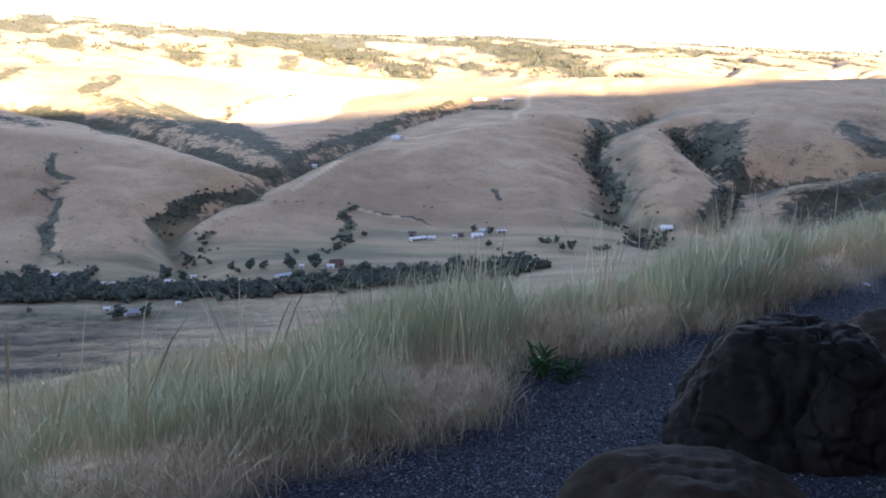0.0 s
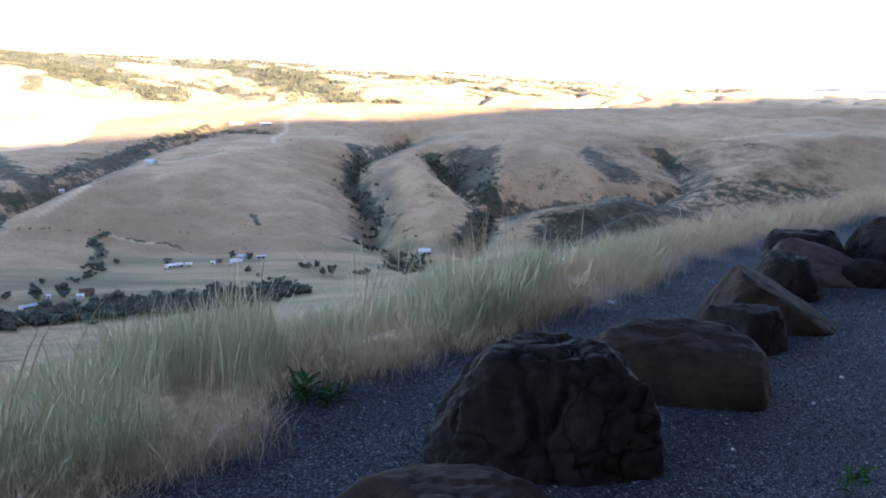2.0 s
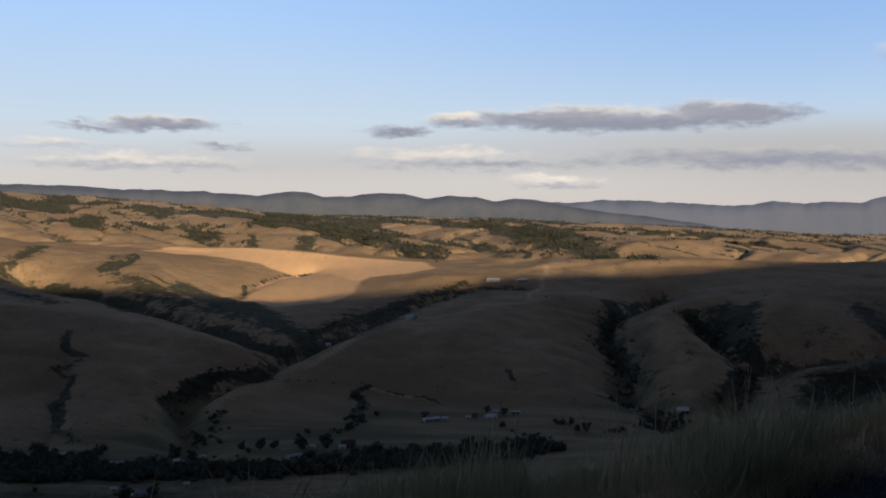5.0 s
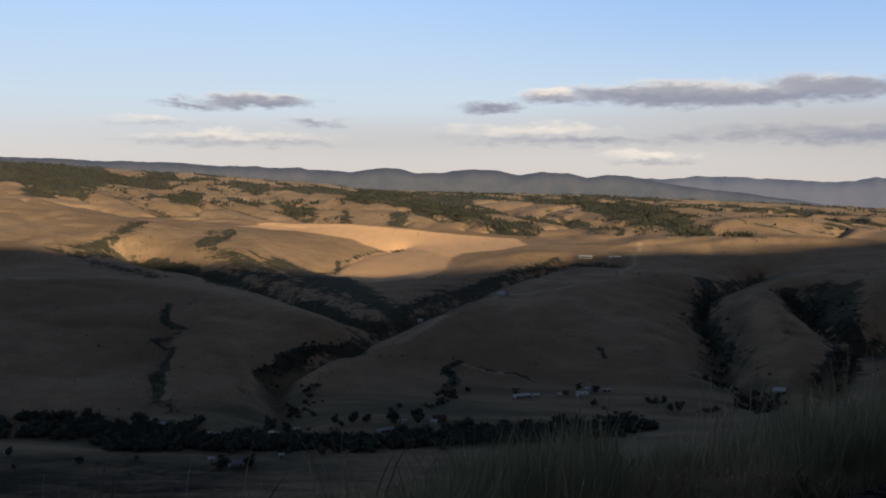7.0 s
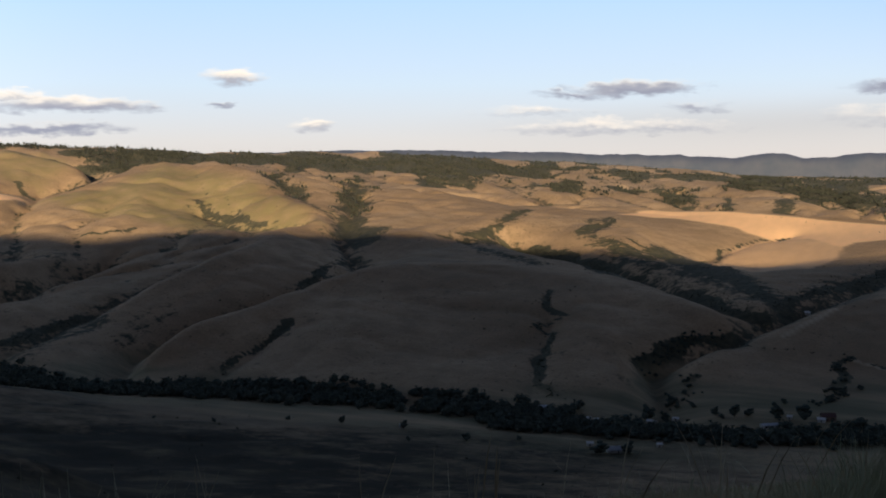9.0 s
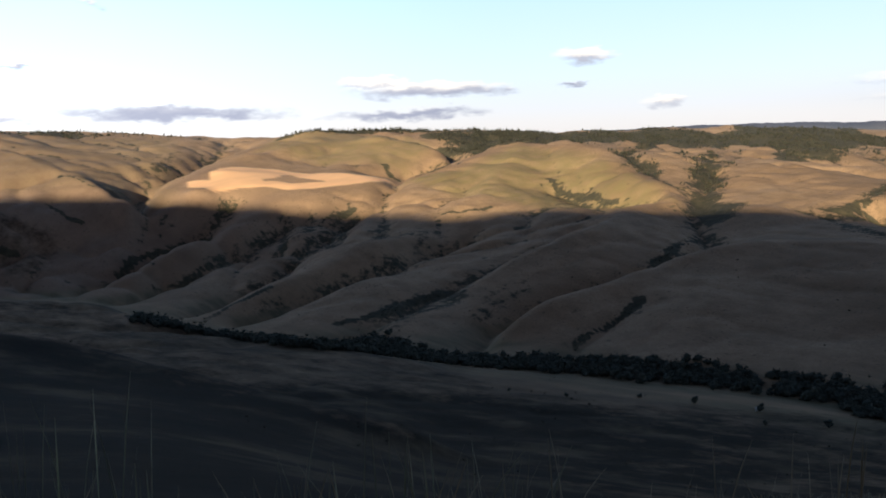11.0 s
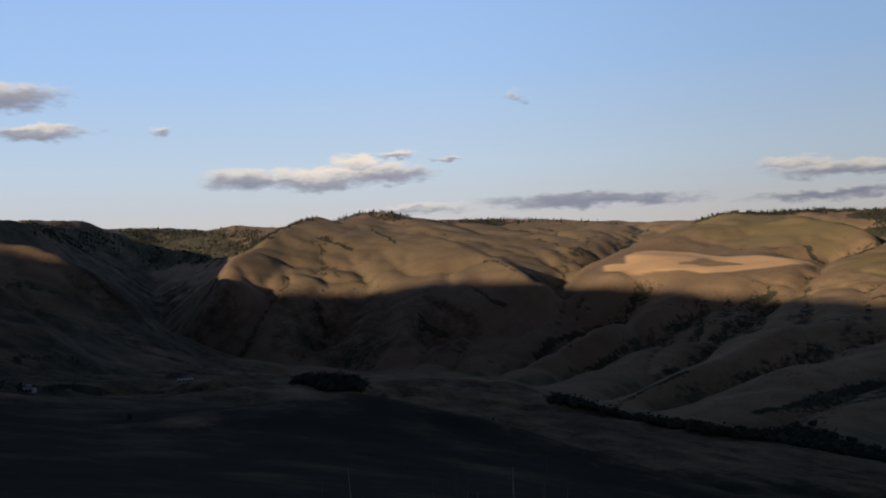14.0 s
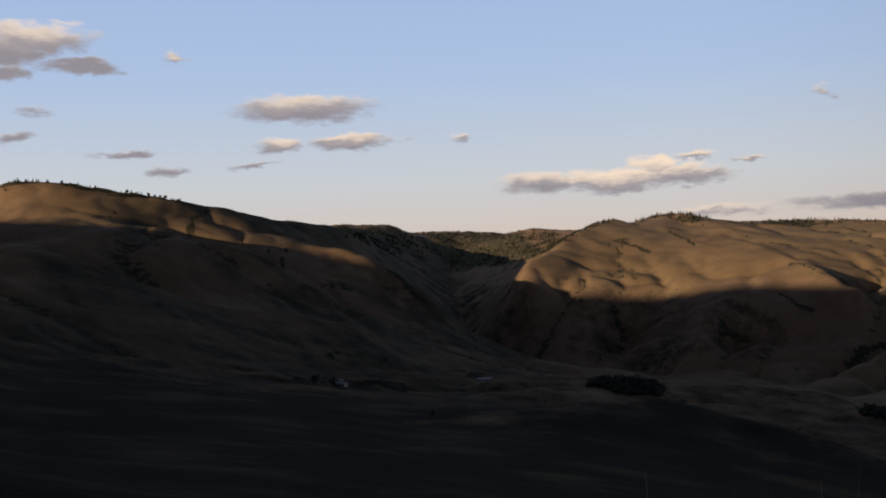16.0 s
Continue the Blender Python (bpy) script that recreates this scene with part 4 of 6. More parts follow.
# brush where water gathers
gi, gj = np.clip((GX - X0) / CELL, 0, NX - 2), np.clip((GY - Y0) / CELL, 0, NY - 2)
fi, fj = gi.astype(int), gj.astype(int)
ta, tb = gi - fi, gj - fj
DAMP = ((MOIST[fj, fi] * (1 - ta) + MOIST[fj, fi + 1] * ta) * (1 - tb) + (MOIST[fj + 1, fi] * (1 - ta) + MOIST[fj + 1, fi + 1] * ta) * tb)
COVER["brush"] = np.maximum(COVER["brush"], 0.6 * smooth(0.25, 0.8, DAMP + 0.02 * WOBBLE) * (1 - smooth(0.1, 0.3, COVER["field"])))
# slopes turned away from the sun: shade painted into the ground colour
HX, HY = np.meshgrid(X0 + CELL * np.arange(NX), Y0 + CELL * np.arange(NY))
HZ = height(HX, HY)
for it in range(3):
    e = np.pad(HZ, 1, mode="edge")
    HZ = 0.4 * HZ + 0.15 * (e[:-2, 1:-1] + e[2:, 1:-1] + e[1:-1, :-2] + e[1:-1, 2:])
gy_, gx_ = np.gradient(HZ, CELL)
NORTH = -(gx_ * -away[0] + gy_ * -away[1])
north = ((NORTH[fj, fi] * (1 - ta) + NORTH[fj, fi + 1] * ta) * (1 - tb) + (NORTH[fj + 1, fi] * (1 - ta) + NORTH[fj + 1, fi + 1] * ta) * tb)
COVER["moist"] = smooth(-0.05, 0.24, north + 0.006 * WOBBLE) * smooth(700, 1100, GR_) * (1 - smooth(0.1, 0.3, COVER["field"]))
# broken woods over the upland
def upland_wood(x, y):
    r, a = np.hypot(x, y), np.degrees(np.arctan2(-x, y))
    n = -3.2 * (folds(x + 14, y + 10) - folds(x - 14, y - 10)) + 0.4 * value_noise(x, y, 170, 71) + 0.3 * value_noise(x, y, 60, 72) + 0.2
    here = smooth(2750, 3250, r) * smooth(-30, -16, a) * (1 - smooth(36, 43, a))
    return n + 0.25 * smooth(3600, 4200, r) - 1.2 * (1 - here)


up = np.hypot(GX, GY) > 2700
wood = upland_wood(GX[up], GY[up])
COVER["brush"][up] = np.maximum(COVER["brush"][up], 0.85 * smooth(0.22, 0.5, wood) * (1 - smooth(0.2, 0.5, COVER["field"][up])))
# mottled brush along every draw of the far slopes; it also paints in their shade
for kind, name, pts in LINES:
    if kind == "stream" and not name.startswith(("river", "behind", "hollow", "bench")):
        p = np.array(pts, float)
        sel = (GX > p[:, 0].min() - 150) & (GX < p[:, 0].max() + 150) & (GY > p[:, 1].min() - 150) & (GY < p[:, 1].max() + 150)
        d = line_distance(GX[sel], GY[sel], pts) + 1.5 * WOBBLE[sel]
        lay("brush", (0.3 if "crease" in name or "burn" in name or name == "front_gully" or "dome" in name or "crest" in name else 0.62) * np.exp(-(np.maximum(d, 0) / 40.0) ** 2), sel)
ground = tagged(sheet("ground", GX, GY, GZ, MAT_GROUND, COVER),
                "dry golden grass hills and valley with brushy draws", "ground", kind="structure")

CLOUDS = []      # azimuth, height, half width and half height in degrees, paleness, thickness
CLOUDS += [
    (-16.5, 2.84, 12.50, 0.58, 0.25, 0.50),
    (-1.3, 2.59, 6.40, 0.35, 0.50, 0.40),
    (-7.2, 4.92, 8.72, 0.61, 0.45, 0.90),
    (-13.3, 5.17, 4.07, 0.58, 0.30, 1.00),
    (-0.1, 4.85, 2.33, 0.47, 0.80, 0.80),
    (-24.4, 7.83, 3.78, 0.93, 0.85, 0.90),
    (-28.3, 8.76, 5.52, 0.87, 0.30, 1.00),
    (-29.4, 6.61, 3.20, 1.05, 0.60, 1.00),
    (-26.5, 5.88, 1.74, 0.35, 0.20, 0.90),
    (3.3, 4.34, 1.74, 0.35, 0.20, 0.60),
    (-12.4, 2.73, 14.53, 0.41, 0.35, 0.35),
    (-25.0, 2.81, 8.14, 0.52, 0.35, 0.40),
    (1.1, 2.90, 4.94, 0.58, 0.95, 0.45),
    (-4.9, 1.74, 2.62, 0.35, 1.00, 0.60),
]
CLOUDS += [
    (14.8, 4.47, 3.49, 0.38, 0.50, 0.80),
    (18.0, 4.27, 2.03, 0.23, 0.40, 0.50),
    (15.9, 2.52, 6.40, 0.41, 0.90, 0.45),
    (35.1, 5.16, 1.51, 0.44, 1.00, 0.90),
    (36.0, 3.83, 0.99, 0.12, 0.40, 0.60),
    (31.3, 2.77, 1.22, 0.35, 1.00, 0.60),
    (43.2, 3.79, 4.07, 0.47, 0.75, 0.90),
    (45.6, 4.10, 2.33, 0.29, 0.90, 0.60),
    (44.3, 2.52, 4.36, 0.29, 0.30, 0.70),
    (15.3, 4.46, 3.20, 0.38, 0.30, 0.70),
    (12.0, 3.48, 2.03, 0.26, 0.40, 0.40),
    (20.1, 3.39, 3.20, 0.29, 0.90, 0.35),
    (85.7, 8.73, 3.63, 0.70, 0.60, 1.00),
    (87.3, 6.90, 1.34, 0.44, 0.75, 1.00),
]
CLOUDS += [
    (83.3, 7.04, 2.09, 0.44, 0.70, 1.00),
    (73.5, 4.54, 2.18, 0.55, 0.70, 1.00),
    (70.1, 4.53, 2.91, 0.58, 0.85, 1.00),
    (66.8, 4.60, 2.62, 0.49, 0.75, 0.90),
    (68.3, 5.04, 1.22, 0.52, 1.00, 1.00),
    (66.2, 5.44, 0.99, 0.26, 0.90, 0.90),
    (63.8, 5.29, 0.70, 0.17, 0.80, 0.70),
    (56.0, 2.83, 5.52, 0.38, 0.25, 0.85),
    (64.9, 2.77, 3.49, 0.29, 0.80, 0.50),
    (59.7, 8.33, 0.70, 0.29, 0.80, 0.50),
    (78.2, 7.05, 0.64, 0.29, 0.80, 0.60),
    (98.6, 12.08, 2.47, 0.76, 0.70, 0.90),
    (99.9, 11.46, 2.03, 0.87, 0.40, 0.90),
    (96.5, 10.80, 2.03, 0.35, 0.15, 0.90),
]
CLOUDS += [
    (99.8, 10.40, 1.16, 0.41, 0.15, 0.90),
    (94.7, 6.71, 1.80, 0.20, 0.25, 0.80),
    (93.0, 5.74, 1.05, 0.32, 0.20, 0.70),
    (92.1, 11.27, 0.58, 0.29, 0.80, 0.60),
    (99.8, 7.38, 1.31, 0.26, 0.30, 0.60),
    (88.4, 5.78, 1.45, 0.15, 0.40, 0.60),
    (98.9, 8.55, 1.16, 0.23, 0.40, 0.40),
    (68.0, 4.61, 0.58, 0.29, 0.50, 0.30),
    (56.0, 2.77, 5.81, 0.35, 0.30, 0.60),
]
# deeper blue above and grey haze low in the sky: azimuth, height, half sizes, strength, colour
HAZE = ((-18, 13, 36, 11, 0.75, (0.27, 0.46, 0.80)), (-16, 3.4, 26, 2.3, 0.75, (0.50, 0.475, 0.465)), (-24, 2.0, 24, 3.0, 0.6, (0.50, 0.475, 0.465)), (8, 2.6, 22, 1.6, 0.4, (0.50, 0.475, 0.465)))


# ---- sky backdrop: evening haze and clouds over the far side of the valley ----
def make_sky():
    m = bpy.data.materials.new("evening_sky")
    m.use_nodes = True
    t = m.node_tree
    t.nodes.clear()

    def math_node(op, a, b=0.0, c=0.0, clamp=False):
        n = t.nodes.new("ShaderNodeMath")
        n.operation, n.use_clamp = op, clamp
        for s, v in zip(n.inputs, (a, b, c)):
            if isinstance(v, (int, float)):
                s.default_value = v
            else:
                t.links.new(v, s)
        return n.outputs[0]

    def ramp(fac, *stops):
        n = t.nodes.new("ShaderNodeValToRGB")
        e = n.color_ramp.elements
        while len(e) < len(stops):
            e.new(0.5)
        for el, (p, c) in zip(e, stops):
            el.position, el.color = p, (*c, 1.0)
        t.links.new(fac, n.inputs[0])
        return n.outputs[0]

    def mixed(fac, a, b):
        n = t.nodes.new("ShaderNodeMix")
        n.data_type = "RGBA"
        for s, v in ((n.inputs[0], fac), (n.inputs[6], a), (n.inputs[7], b)):
            t.links.new(v, s)
        return n.outputs[2]

    co = t.nodes.new("ShaderNodeTexCoord").outputs["Object"]
    unit = t.nodes.new("ShaderNodeVectorMath")
    unit.operation = "NORMALIZE"
    t.links.new(co, unit.inputs[0])
    sep = t.nodes.new("ShaderNodeSeparateXYZ")
    t.links.new(unit.outputs[0], sep.inputs[0])
    az = math_node("MULTIPLY", math_node("ARCTAN2", math_node("MULTIPLY", sep.outputs[0], -1.0), sep.outputs[1]), 57.29578)
    el = math_node("MULTIPLY", math_node("ARCSINE", sep.outputs[2]), 57.29578)

    def wisp(scale, detail, size):
        n = t.nodes.new("ShaderNodeTexNoise")
        n.inputs["Scale"].default_value, n.inputs["Detail"].default_value, n.inputs["Roughness"].default_value = scale, detail, 0.62
        mp = t.nodes.new("ShaderNodeMapping")
        mp.inputs["Scale"].default_value = (1.0, 1.0, 3.0)
        t.links.new(unit.outputs[0], mp.inputs[0])
        t.links.new(mp.outputs[0], n.inputs["Vector"])
        s = t.nodes.new("ShaderNodeVectorMath")
        s.operation = "SUBTRACT"
        t.links.new(n.outputs["Color"], s.inputs[0])
        s.inputs[1].default_value = (0.5, 0.5, 0.5)
        k = t.nodes.new("ShaderNodeVectorMath")
        k.operation = "MULTIPLY"
        t.links.new(s.outputs[0], k.inputs[0])
        k.inputs[1].default_value = size
        return k.outputs[0], n.outputs["Fac"]

    place = t.nodes.new("ShaderNodeCombineXYZ")
    t.links.new(az, place.inputs[0])
    t.links.new(el, place.inputs[1])
    w1, f1 = wisp(14.0, 3.0, (4.0, 1.0, 0.0))
    w2, f2 = wisp(52.0, 4.0, (1.0, 0.75, 0.0))
    where = place.outputs[0]
    for w in (w1, w2):
        add = t.nodes.new("ShaderNodeVectorMath")
        t.links.new(where, add.inputs[0])
        t.links.new(w, add.inputs[1])
        where = add.outputs[0]
    where1 = place.outputs[0]
    cover, pale = None, None
    for a, e, hw, hh, tone, dense in CLOUDS:
        mp = t.nodes.new("ShaderNodeMapping")
        mp.vector_type = "TEXTURE"
        mp.inputs["Location"].default_value = (a, e, 0)
        mp.inputs["Scale"].default_value = (hw * 1.25, hh * 1.3, 1)
        t.links.new(where, mp.inputs[0])
        ln = t.nodes.new("ShaderNodeVectorMath")
        ln.operation = "LENGTH"
        t.links.new(mp.outputs[0], ln.inputs[0])
        mask = math_node("MULTIPLY", math_node("SUBTRACT", 1.0, ln.outputs["Value"], clamp=True), dense * 2.0)
        sp = t.nodes.new("ShaderNodeSeparateXYZ")
        t.links.new(mp.outputs[0], sp.inputs[0])
        # paler upwards, greyer below: sunlit cloud tops painted into the backdrop
        bright = math_node("MULTIPLY", mask, math_node("MULTIPLY_ADD", sp.outputs[1], 0.8, tone - 0.32, clamp=True))
        cover = mask if cover is None else math_node("MAXIMUM", cover, mask)
        pale = bright if pale is None else math_node("MAXIMUM", pale, bright)
    thick = math_node("MULTIPLY_ADD", math_node("SUBTRACT", f2, 0.5), 1.2, cover)
    soft = math_node("MULTIPLY", cover, 6.0, clamp=True)
    alpha = math_node("MULTIPLY", ramp_value(t, thick), soft)
    lum = math_node("DIVIDE", pale, math_node("MAXIMUM", cover, 0.02))
    clear = ramp(math_node("MULTIPLY_ADD", el, 1.0 / 40.0, 0.05),
                 (0.05, (0.66, 0.58, 0.53)), (0.10, (0.68, 0.65, 0.63)), (0.17, (0.60, 0.71, 0.82)), (0.30, (0.43, 0.635, 0.96)),
                 (0.48, (0.335, 0.54, 0.94)), (1.0, (0.22, 0.38, 0.80)))
    for a, e, hw, hh, amount, tone in HAZE:
        mp = t.nodes.new("ShaderNodeMapping")
        mp.vector_type = "TEXTURE"
        mp.inputs["Location"].default_value = (a, e, 0)
        mp.inputs["Scale"].default_value = (hw, hh, 1)
        t.links.new(where1, mp.inputs[0])
        ln = t.nodes.new("ShaderNodeVectorMath")
        ln.operation = "LENGTH"
        t.links.new(mp.outputs[0], ln.inputs[0])
        near = t.nodes.new("ShaderNodeMapRange")
        near.interpolation_type = "SMOOTHSTEP"
        near.inputs["From Min"].default_value, near.inputs["From Max"].default_value = 1.0, 0.0
        near.inputs["To Max"].default_value = amount
        t.links.new(ln.outputs["Value"], near.inputs["Value"])
        grey = t.nodes.new("ShaderNodeRGB")
        grey.outputs[0].default_value = (*tone, 1.0)
        clear = mixed(near.outputs[0], clear, grey.outputs[0])
    body = ramp(lum, (0.0, (0.31, 0.32, 0.39)), (0.35, (0.41, 0.41, 0.46)), (0.62, (0.72, 0.67, 0.63)), (0.95, (0.98, 0.86, 0.74)))
    out = mixed(alpha, clear, body)
    em = t.nodes.new("ShaderNodeEmission")
    glow = t.nodes.new("ShaderNodeMapRange")
    glow.interpolation_type = "SMOOTHSTEP"
    glow.inputs["From Min"].default_value, glow.inputs["From Max"].default_value = 38.0, 68.0
    glow.inputs["To Min"].default_value, glow.inputs["To Max"].default_value = 0.76, 0.99
    t.links.new(az, glow.inputs["Value"])
    t.links.new(glow.outputs[0], em.inputs["Strength"])
    t.links.new(out, em.inputs[0])
    o = t.nodes.new("ShaderNodeOutputMaterial")
    clear_air = t.nodes.new("ShaderNodeBsdfTransparent")
    fade = t.nodes.new("ShaderNodeMixShader")
    high = t.nodes.new("ShaderNodeMapRange")
    high.inputs["From Min"].default_value, high.inputs["From Max"].default_value = 16.5, 21.5
    t.links.new(el, high.inputs["Value"])
    t.links.new(high.outputs[0], fade.inputs[0])
    t.links.new(em.outputs[0], fade.inputs[1])
    t.links.new(clear_air.outputs[0], fade.inputs[2])
    t.links.new(fade.outputs[0], o.inputs[0])
    return m


def ramp_value(t, fac):
    n = t.nodes.new("ShaderNodeMapRange")
    n.interpolation_type = "SMOOTHSTEP"
    n.inputs["From Min"].default_value, n.inputs["From Max"].default_value = 0.0, 1.1
    t.links.new(fac, n.inputs["Value"])
    return n.outputs[0]


def arc_sheet(name, az0, az1, step, rise, mat):
    """A sheet bent round the viewpoint; rise(az) gives its rows of (range, height)."""
    azs = np.arange(az0, az1 + step / 2, step)
    cols = [rise(a) for a in azs]
    rr = np.array([[p[0] for p in c] for c in cols]).T
    zz = np.array([[p[1] for p in c] for c in cols]).T
    a = np.radians(azs)[None, :]
    return sheet(name, -np.sin(a) * rr, np.cos(a) * rr, zz, mat, {})


def sky_rise(a):
    return [(4960 * math.cos(math.radians(e)), 4960 * math.sin(math.radians(e)) + 1.6) for e in np.linspace(-3, 22, 12)]


tagged(arc_sheet("sky_backdrop", -60, 125, 3.0, sky_rise, make_sky()), "pale evening sky with broken grey and cream clouds", "sky", kind="structure")


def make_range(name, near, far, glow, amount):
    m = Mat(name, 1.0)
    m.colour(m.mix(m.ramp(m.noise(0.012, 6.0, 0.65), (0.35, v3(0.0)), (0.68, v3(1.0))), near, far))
    # distance haze is put in as a faint blue-grey emission of the range
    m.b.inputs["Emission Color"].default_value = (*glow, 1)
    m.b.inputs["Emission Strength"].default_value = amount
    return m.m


def profile(pts, rough, seed):
    xs, ys = [p[0] for p in pts], [p[1] for p in pts]

    def f(a):
        n = noise.noise((a * 0.55, seed, 0.0)) + 0.5 * noise.noise((a * 1.7, seed, 3.0)) + 0.3 * noise.noise((a * 5.0, seed, 5.0)) + 0.2 * noise.noise((a * 15.0, seed, 9.0))
        return float(np.interp(a, xs, ys)) + rough * n
    return f


def range_rise(skyline, r, depth, foot):
    def rows(a):
        top = 1.6 + r * math.tan(math.radians(skyline(a)))
        fold = [depth * 0.35 * noise.noise((a * 0.5 + k, 4.0 + 0.4 * k, r)) + depth * 0.14 * noise.noise((a * 1.1 + 0.7 * k, 2.0 + k, r)) for k in range(3)]
        return [(r - depth, foot), (r - 0.78 * depth + fold[0], foot + 0.25 * (top - foot)), (r - 0.5 * depth + fold[1], foot + 0.5 * (top - foot)), (r - 0.25 * depth + fold[2], foot + 0.76 * (top - foot)), (r, top), (r + 20, foot)]
    return rows


far_line = profile(((-60, -0.2), (-31, -0.15), (-27.72, -0.24), (-26.25, -0.23), (-25.48, 0.07), (-24.43, 0.42), (-23.37, 0.58), (-22.04, 0.76), (-20.95, 0.98), (-20.55, 0.9), (-19.87, 0.67), (-19.18, 0.72), (-18.35, 0.75), (-17.24, 0.6), (-16.4, 0.71), (-15.7, 0.73), (-14.85, 0.56), (-13.28, 0.54), (-12.28, 0.6), (-11.13, 0.65), (-9.54, 0.75), (-7.37, 0.79), (-6.21, 0.67), (-4.9, 0.63), (4, 0.8), (30, 0.8)), 0.10, 1.0)
mid_line = profile(((-20, -1.2), (-15.3, -0.82), (-10.85, -0.22), (-8.53, 0.11), (-6.21, 0.32), (-4.46, 0.71), (-3.01, 0.87), (-1.86, 0.69), (-0.99, 0.91), (0.44, 0.96), (1.59, 0.8), (2.73, 1.05), (4.42, 1.09), (5.4, 0.91), (6.92, 0.89), (7.75, 1.1), (9.11, 1.09), (10.05, 0.96), (12.3, 0.99), (12.82, 1.14), (15.63, 1.13), (19, 1.3), (22.4, 1.38), (28, 1.5), (45, 1.2)), 0.07, 7.0)
dark_line = profile(((-60, -0.9), (-31, -0.9), (-29, -1.12), (-27, -1.0), (-23.8, -1.08), (-20.5, -1.25), (-17, -1.5)), 0.06, 4.0)
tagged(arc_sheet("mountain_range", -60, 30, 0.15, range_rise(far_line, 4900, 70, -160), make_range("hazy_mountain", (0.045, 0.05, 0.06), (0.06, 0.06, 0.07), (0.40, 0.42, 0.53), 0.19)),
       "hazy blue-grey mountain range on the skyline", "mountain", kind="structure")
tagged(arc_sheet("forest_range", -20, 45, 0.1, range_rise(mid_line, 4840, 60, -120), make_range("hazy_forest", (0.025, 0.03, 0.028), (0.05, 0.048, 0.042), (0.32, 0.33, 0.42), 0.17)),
       "dark forested upland with blue evening haze in its colour", "upland", kind="structure")
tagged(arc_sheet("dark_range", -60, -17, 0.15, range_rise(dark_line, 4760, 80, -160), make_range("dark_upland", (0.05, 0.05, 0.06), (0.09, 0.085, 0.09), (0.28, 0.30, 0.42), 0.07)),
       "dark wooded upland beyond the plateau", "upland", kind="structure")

# ---- woods and brush ----
def make_leaf(name, dark, light):
    m = Mat(name, 0.9)
    isl = m.node("ShaderNodeNewGeometry").outputs["Random Per Island"]
    c = m.mix(isl, dark, light)
    c = m.mix(m.ramp(m.noise(0.9, 4.0, 0.7), (0.35, v3(0.0)), (0.7, v3(0.6))), c, tuple(0.55 * v for v in dark))
    return m.colour(c).m


MAT_BRUSH = make_leaf("brush_leaf", (0.044, 0.048, 0.034), (0.098, 0.092, 0.060))
MAT_RIPARIAN = make_leaf("riverside_leaf", (0.046, 0.058, 0.050), (0.098, 0.108, 0.086))
MAT_CONIFER = make_leaf("conifer_needle", (0.030, 0.034, 0.027), (0.066, 0.064, 0.048))
bark = Mat("bark", 0.95)
MAT_BARK = bark.colour(bark.ramp(bark.noise(3.0, 4.0, 0.6, (1, 1, 0.2)), (0.3, (0.05, 0.04, 0.03)), (0.7, (0.13, 0.10, 0.08)))).m

ICO = bmesh.new()
bmesh.ops.create_icosphere(ICO, subdivisions=1, radius=1.0)
ICO_V = np.array([v.co[:] for v in ICO.verts])
ICO_F = np.array([[v.index for v in f.verts] for f in ICO.faces])
ICO.free()


def clump(rng, lobes, leaves=16):
    """A ragged leafy crown, one metre across, standing on z = 0: dark cores wrapped in small sprays of leaves."""
    vs, fs, n = [], [], 0
    for k in range(lobes):
        s = rng.uniform(0.45, 0.8) if k else 0.85
        off = np.array([rng.uniform(-0.4, 0.4), rng.uniform(-0.4, 0.4), rng.uniform(0.25, 0.65)]) if k else np.array([0, 0, 0.42])
        v = ICO_V * (1 + rng.uniform(-0.3, 0.2, (len(ICO_V), 1))) * s * 0.42 + off
        v[:, 2] = np.maximum(v[:, 2], -0.05)
        vs.append(v)
        fs.append(ICO_F + n)
        n += len(v)
        d = rng.normal(0, 1, (leaves, 3))
        d /= np.linalg.norm(d, axis=1)[:, None]
        at = d * s * rng.uniform(0.4, 0.6, (leaves, 1)) + off
        at[:, 2] = np.maximum(at[:, 2], 0.04)
        size = 0.17 * s * rng.uniform(0.6, 1.3, (leaves, 1, 1))
        tri = at[:, None, :] + rng.normal(0, 1, (leaves, 3, 3)) * size
        vs.append(tri.reshape(-1, 3))
        fs.append(np.arange(leaves * 3).reshape(-1, 3) + n)
        n += leaves * 3
    return np.concatenate(vs), np.concatenate(fs)


def spire(rng, sides=5, tiers=3):
    """A ragged conifer of stacked skirts, one metre tall."""
    vs, fs, n = [], [], 0
    for k in range(tiers):
        z0, z1 = 0.12 + 0.26 * k, min(1.0, 0.55 + 0.24 * k)
        rad = 0.24 * (1 - 0.27 * k)
        a = np.linspace(0, 2 * np.pi, sides, endpoint=False) + rng.uniform(0, 1)
        ring = np.stack([np.cos(a) * rad * rng.uniform(0.7, 1.25, sides), np.sin(a) * rad * rng.uniform(0.7, 1.25, sides), z0 + rng.uniform(-0.04, 0.04, sides)], -1)
        vs.append(np.concatenate([ring, [[rng.uniform(-0.02, 0.02), rng.uniform(-0.02, 0.02), z1]]]))
        fs.append(np.array([[n + i, n + (i + 1) % sides, n + sides] for i in range(sides)]))
        n += sides + 1
    return np.concatenate(vs), np.concatenate(fs)


RNG = np.random.default_rng(5)
CLUMPS = [clump(RNG, int(k), 5) for k in (2, 3, 2, 3, 4, 2, 3, 3)]
CROWNS = [clump(RNG, int(k), 10) for k in (4, 5, 4, 6, 5, 4, 6, 5)]
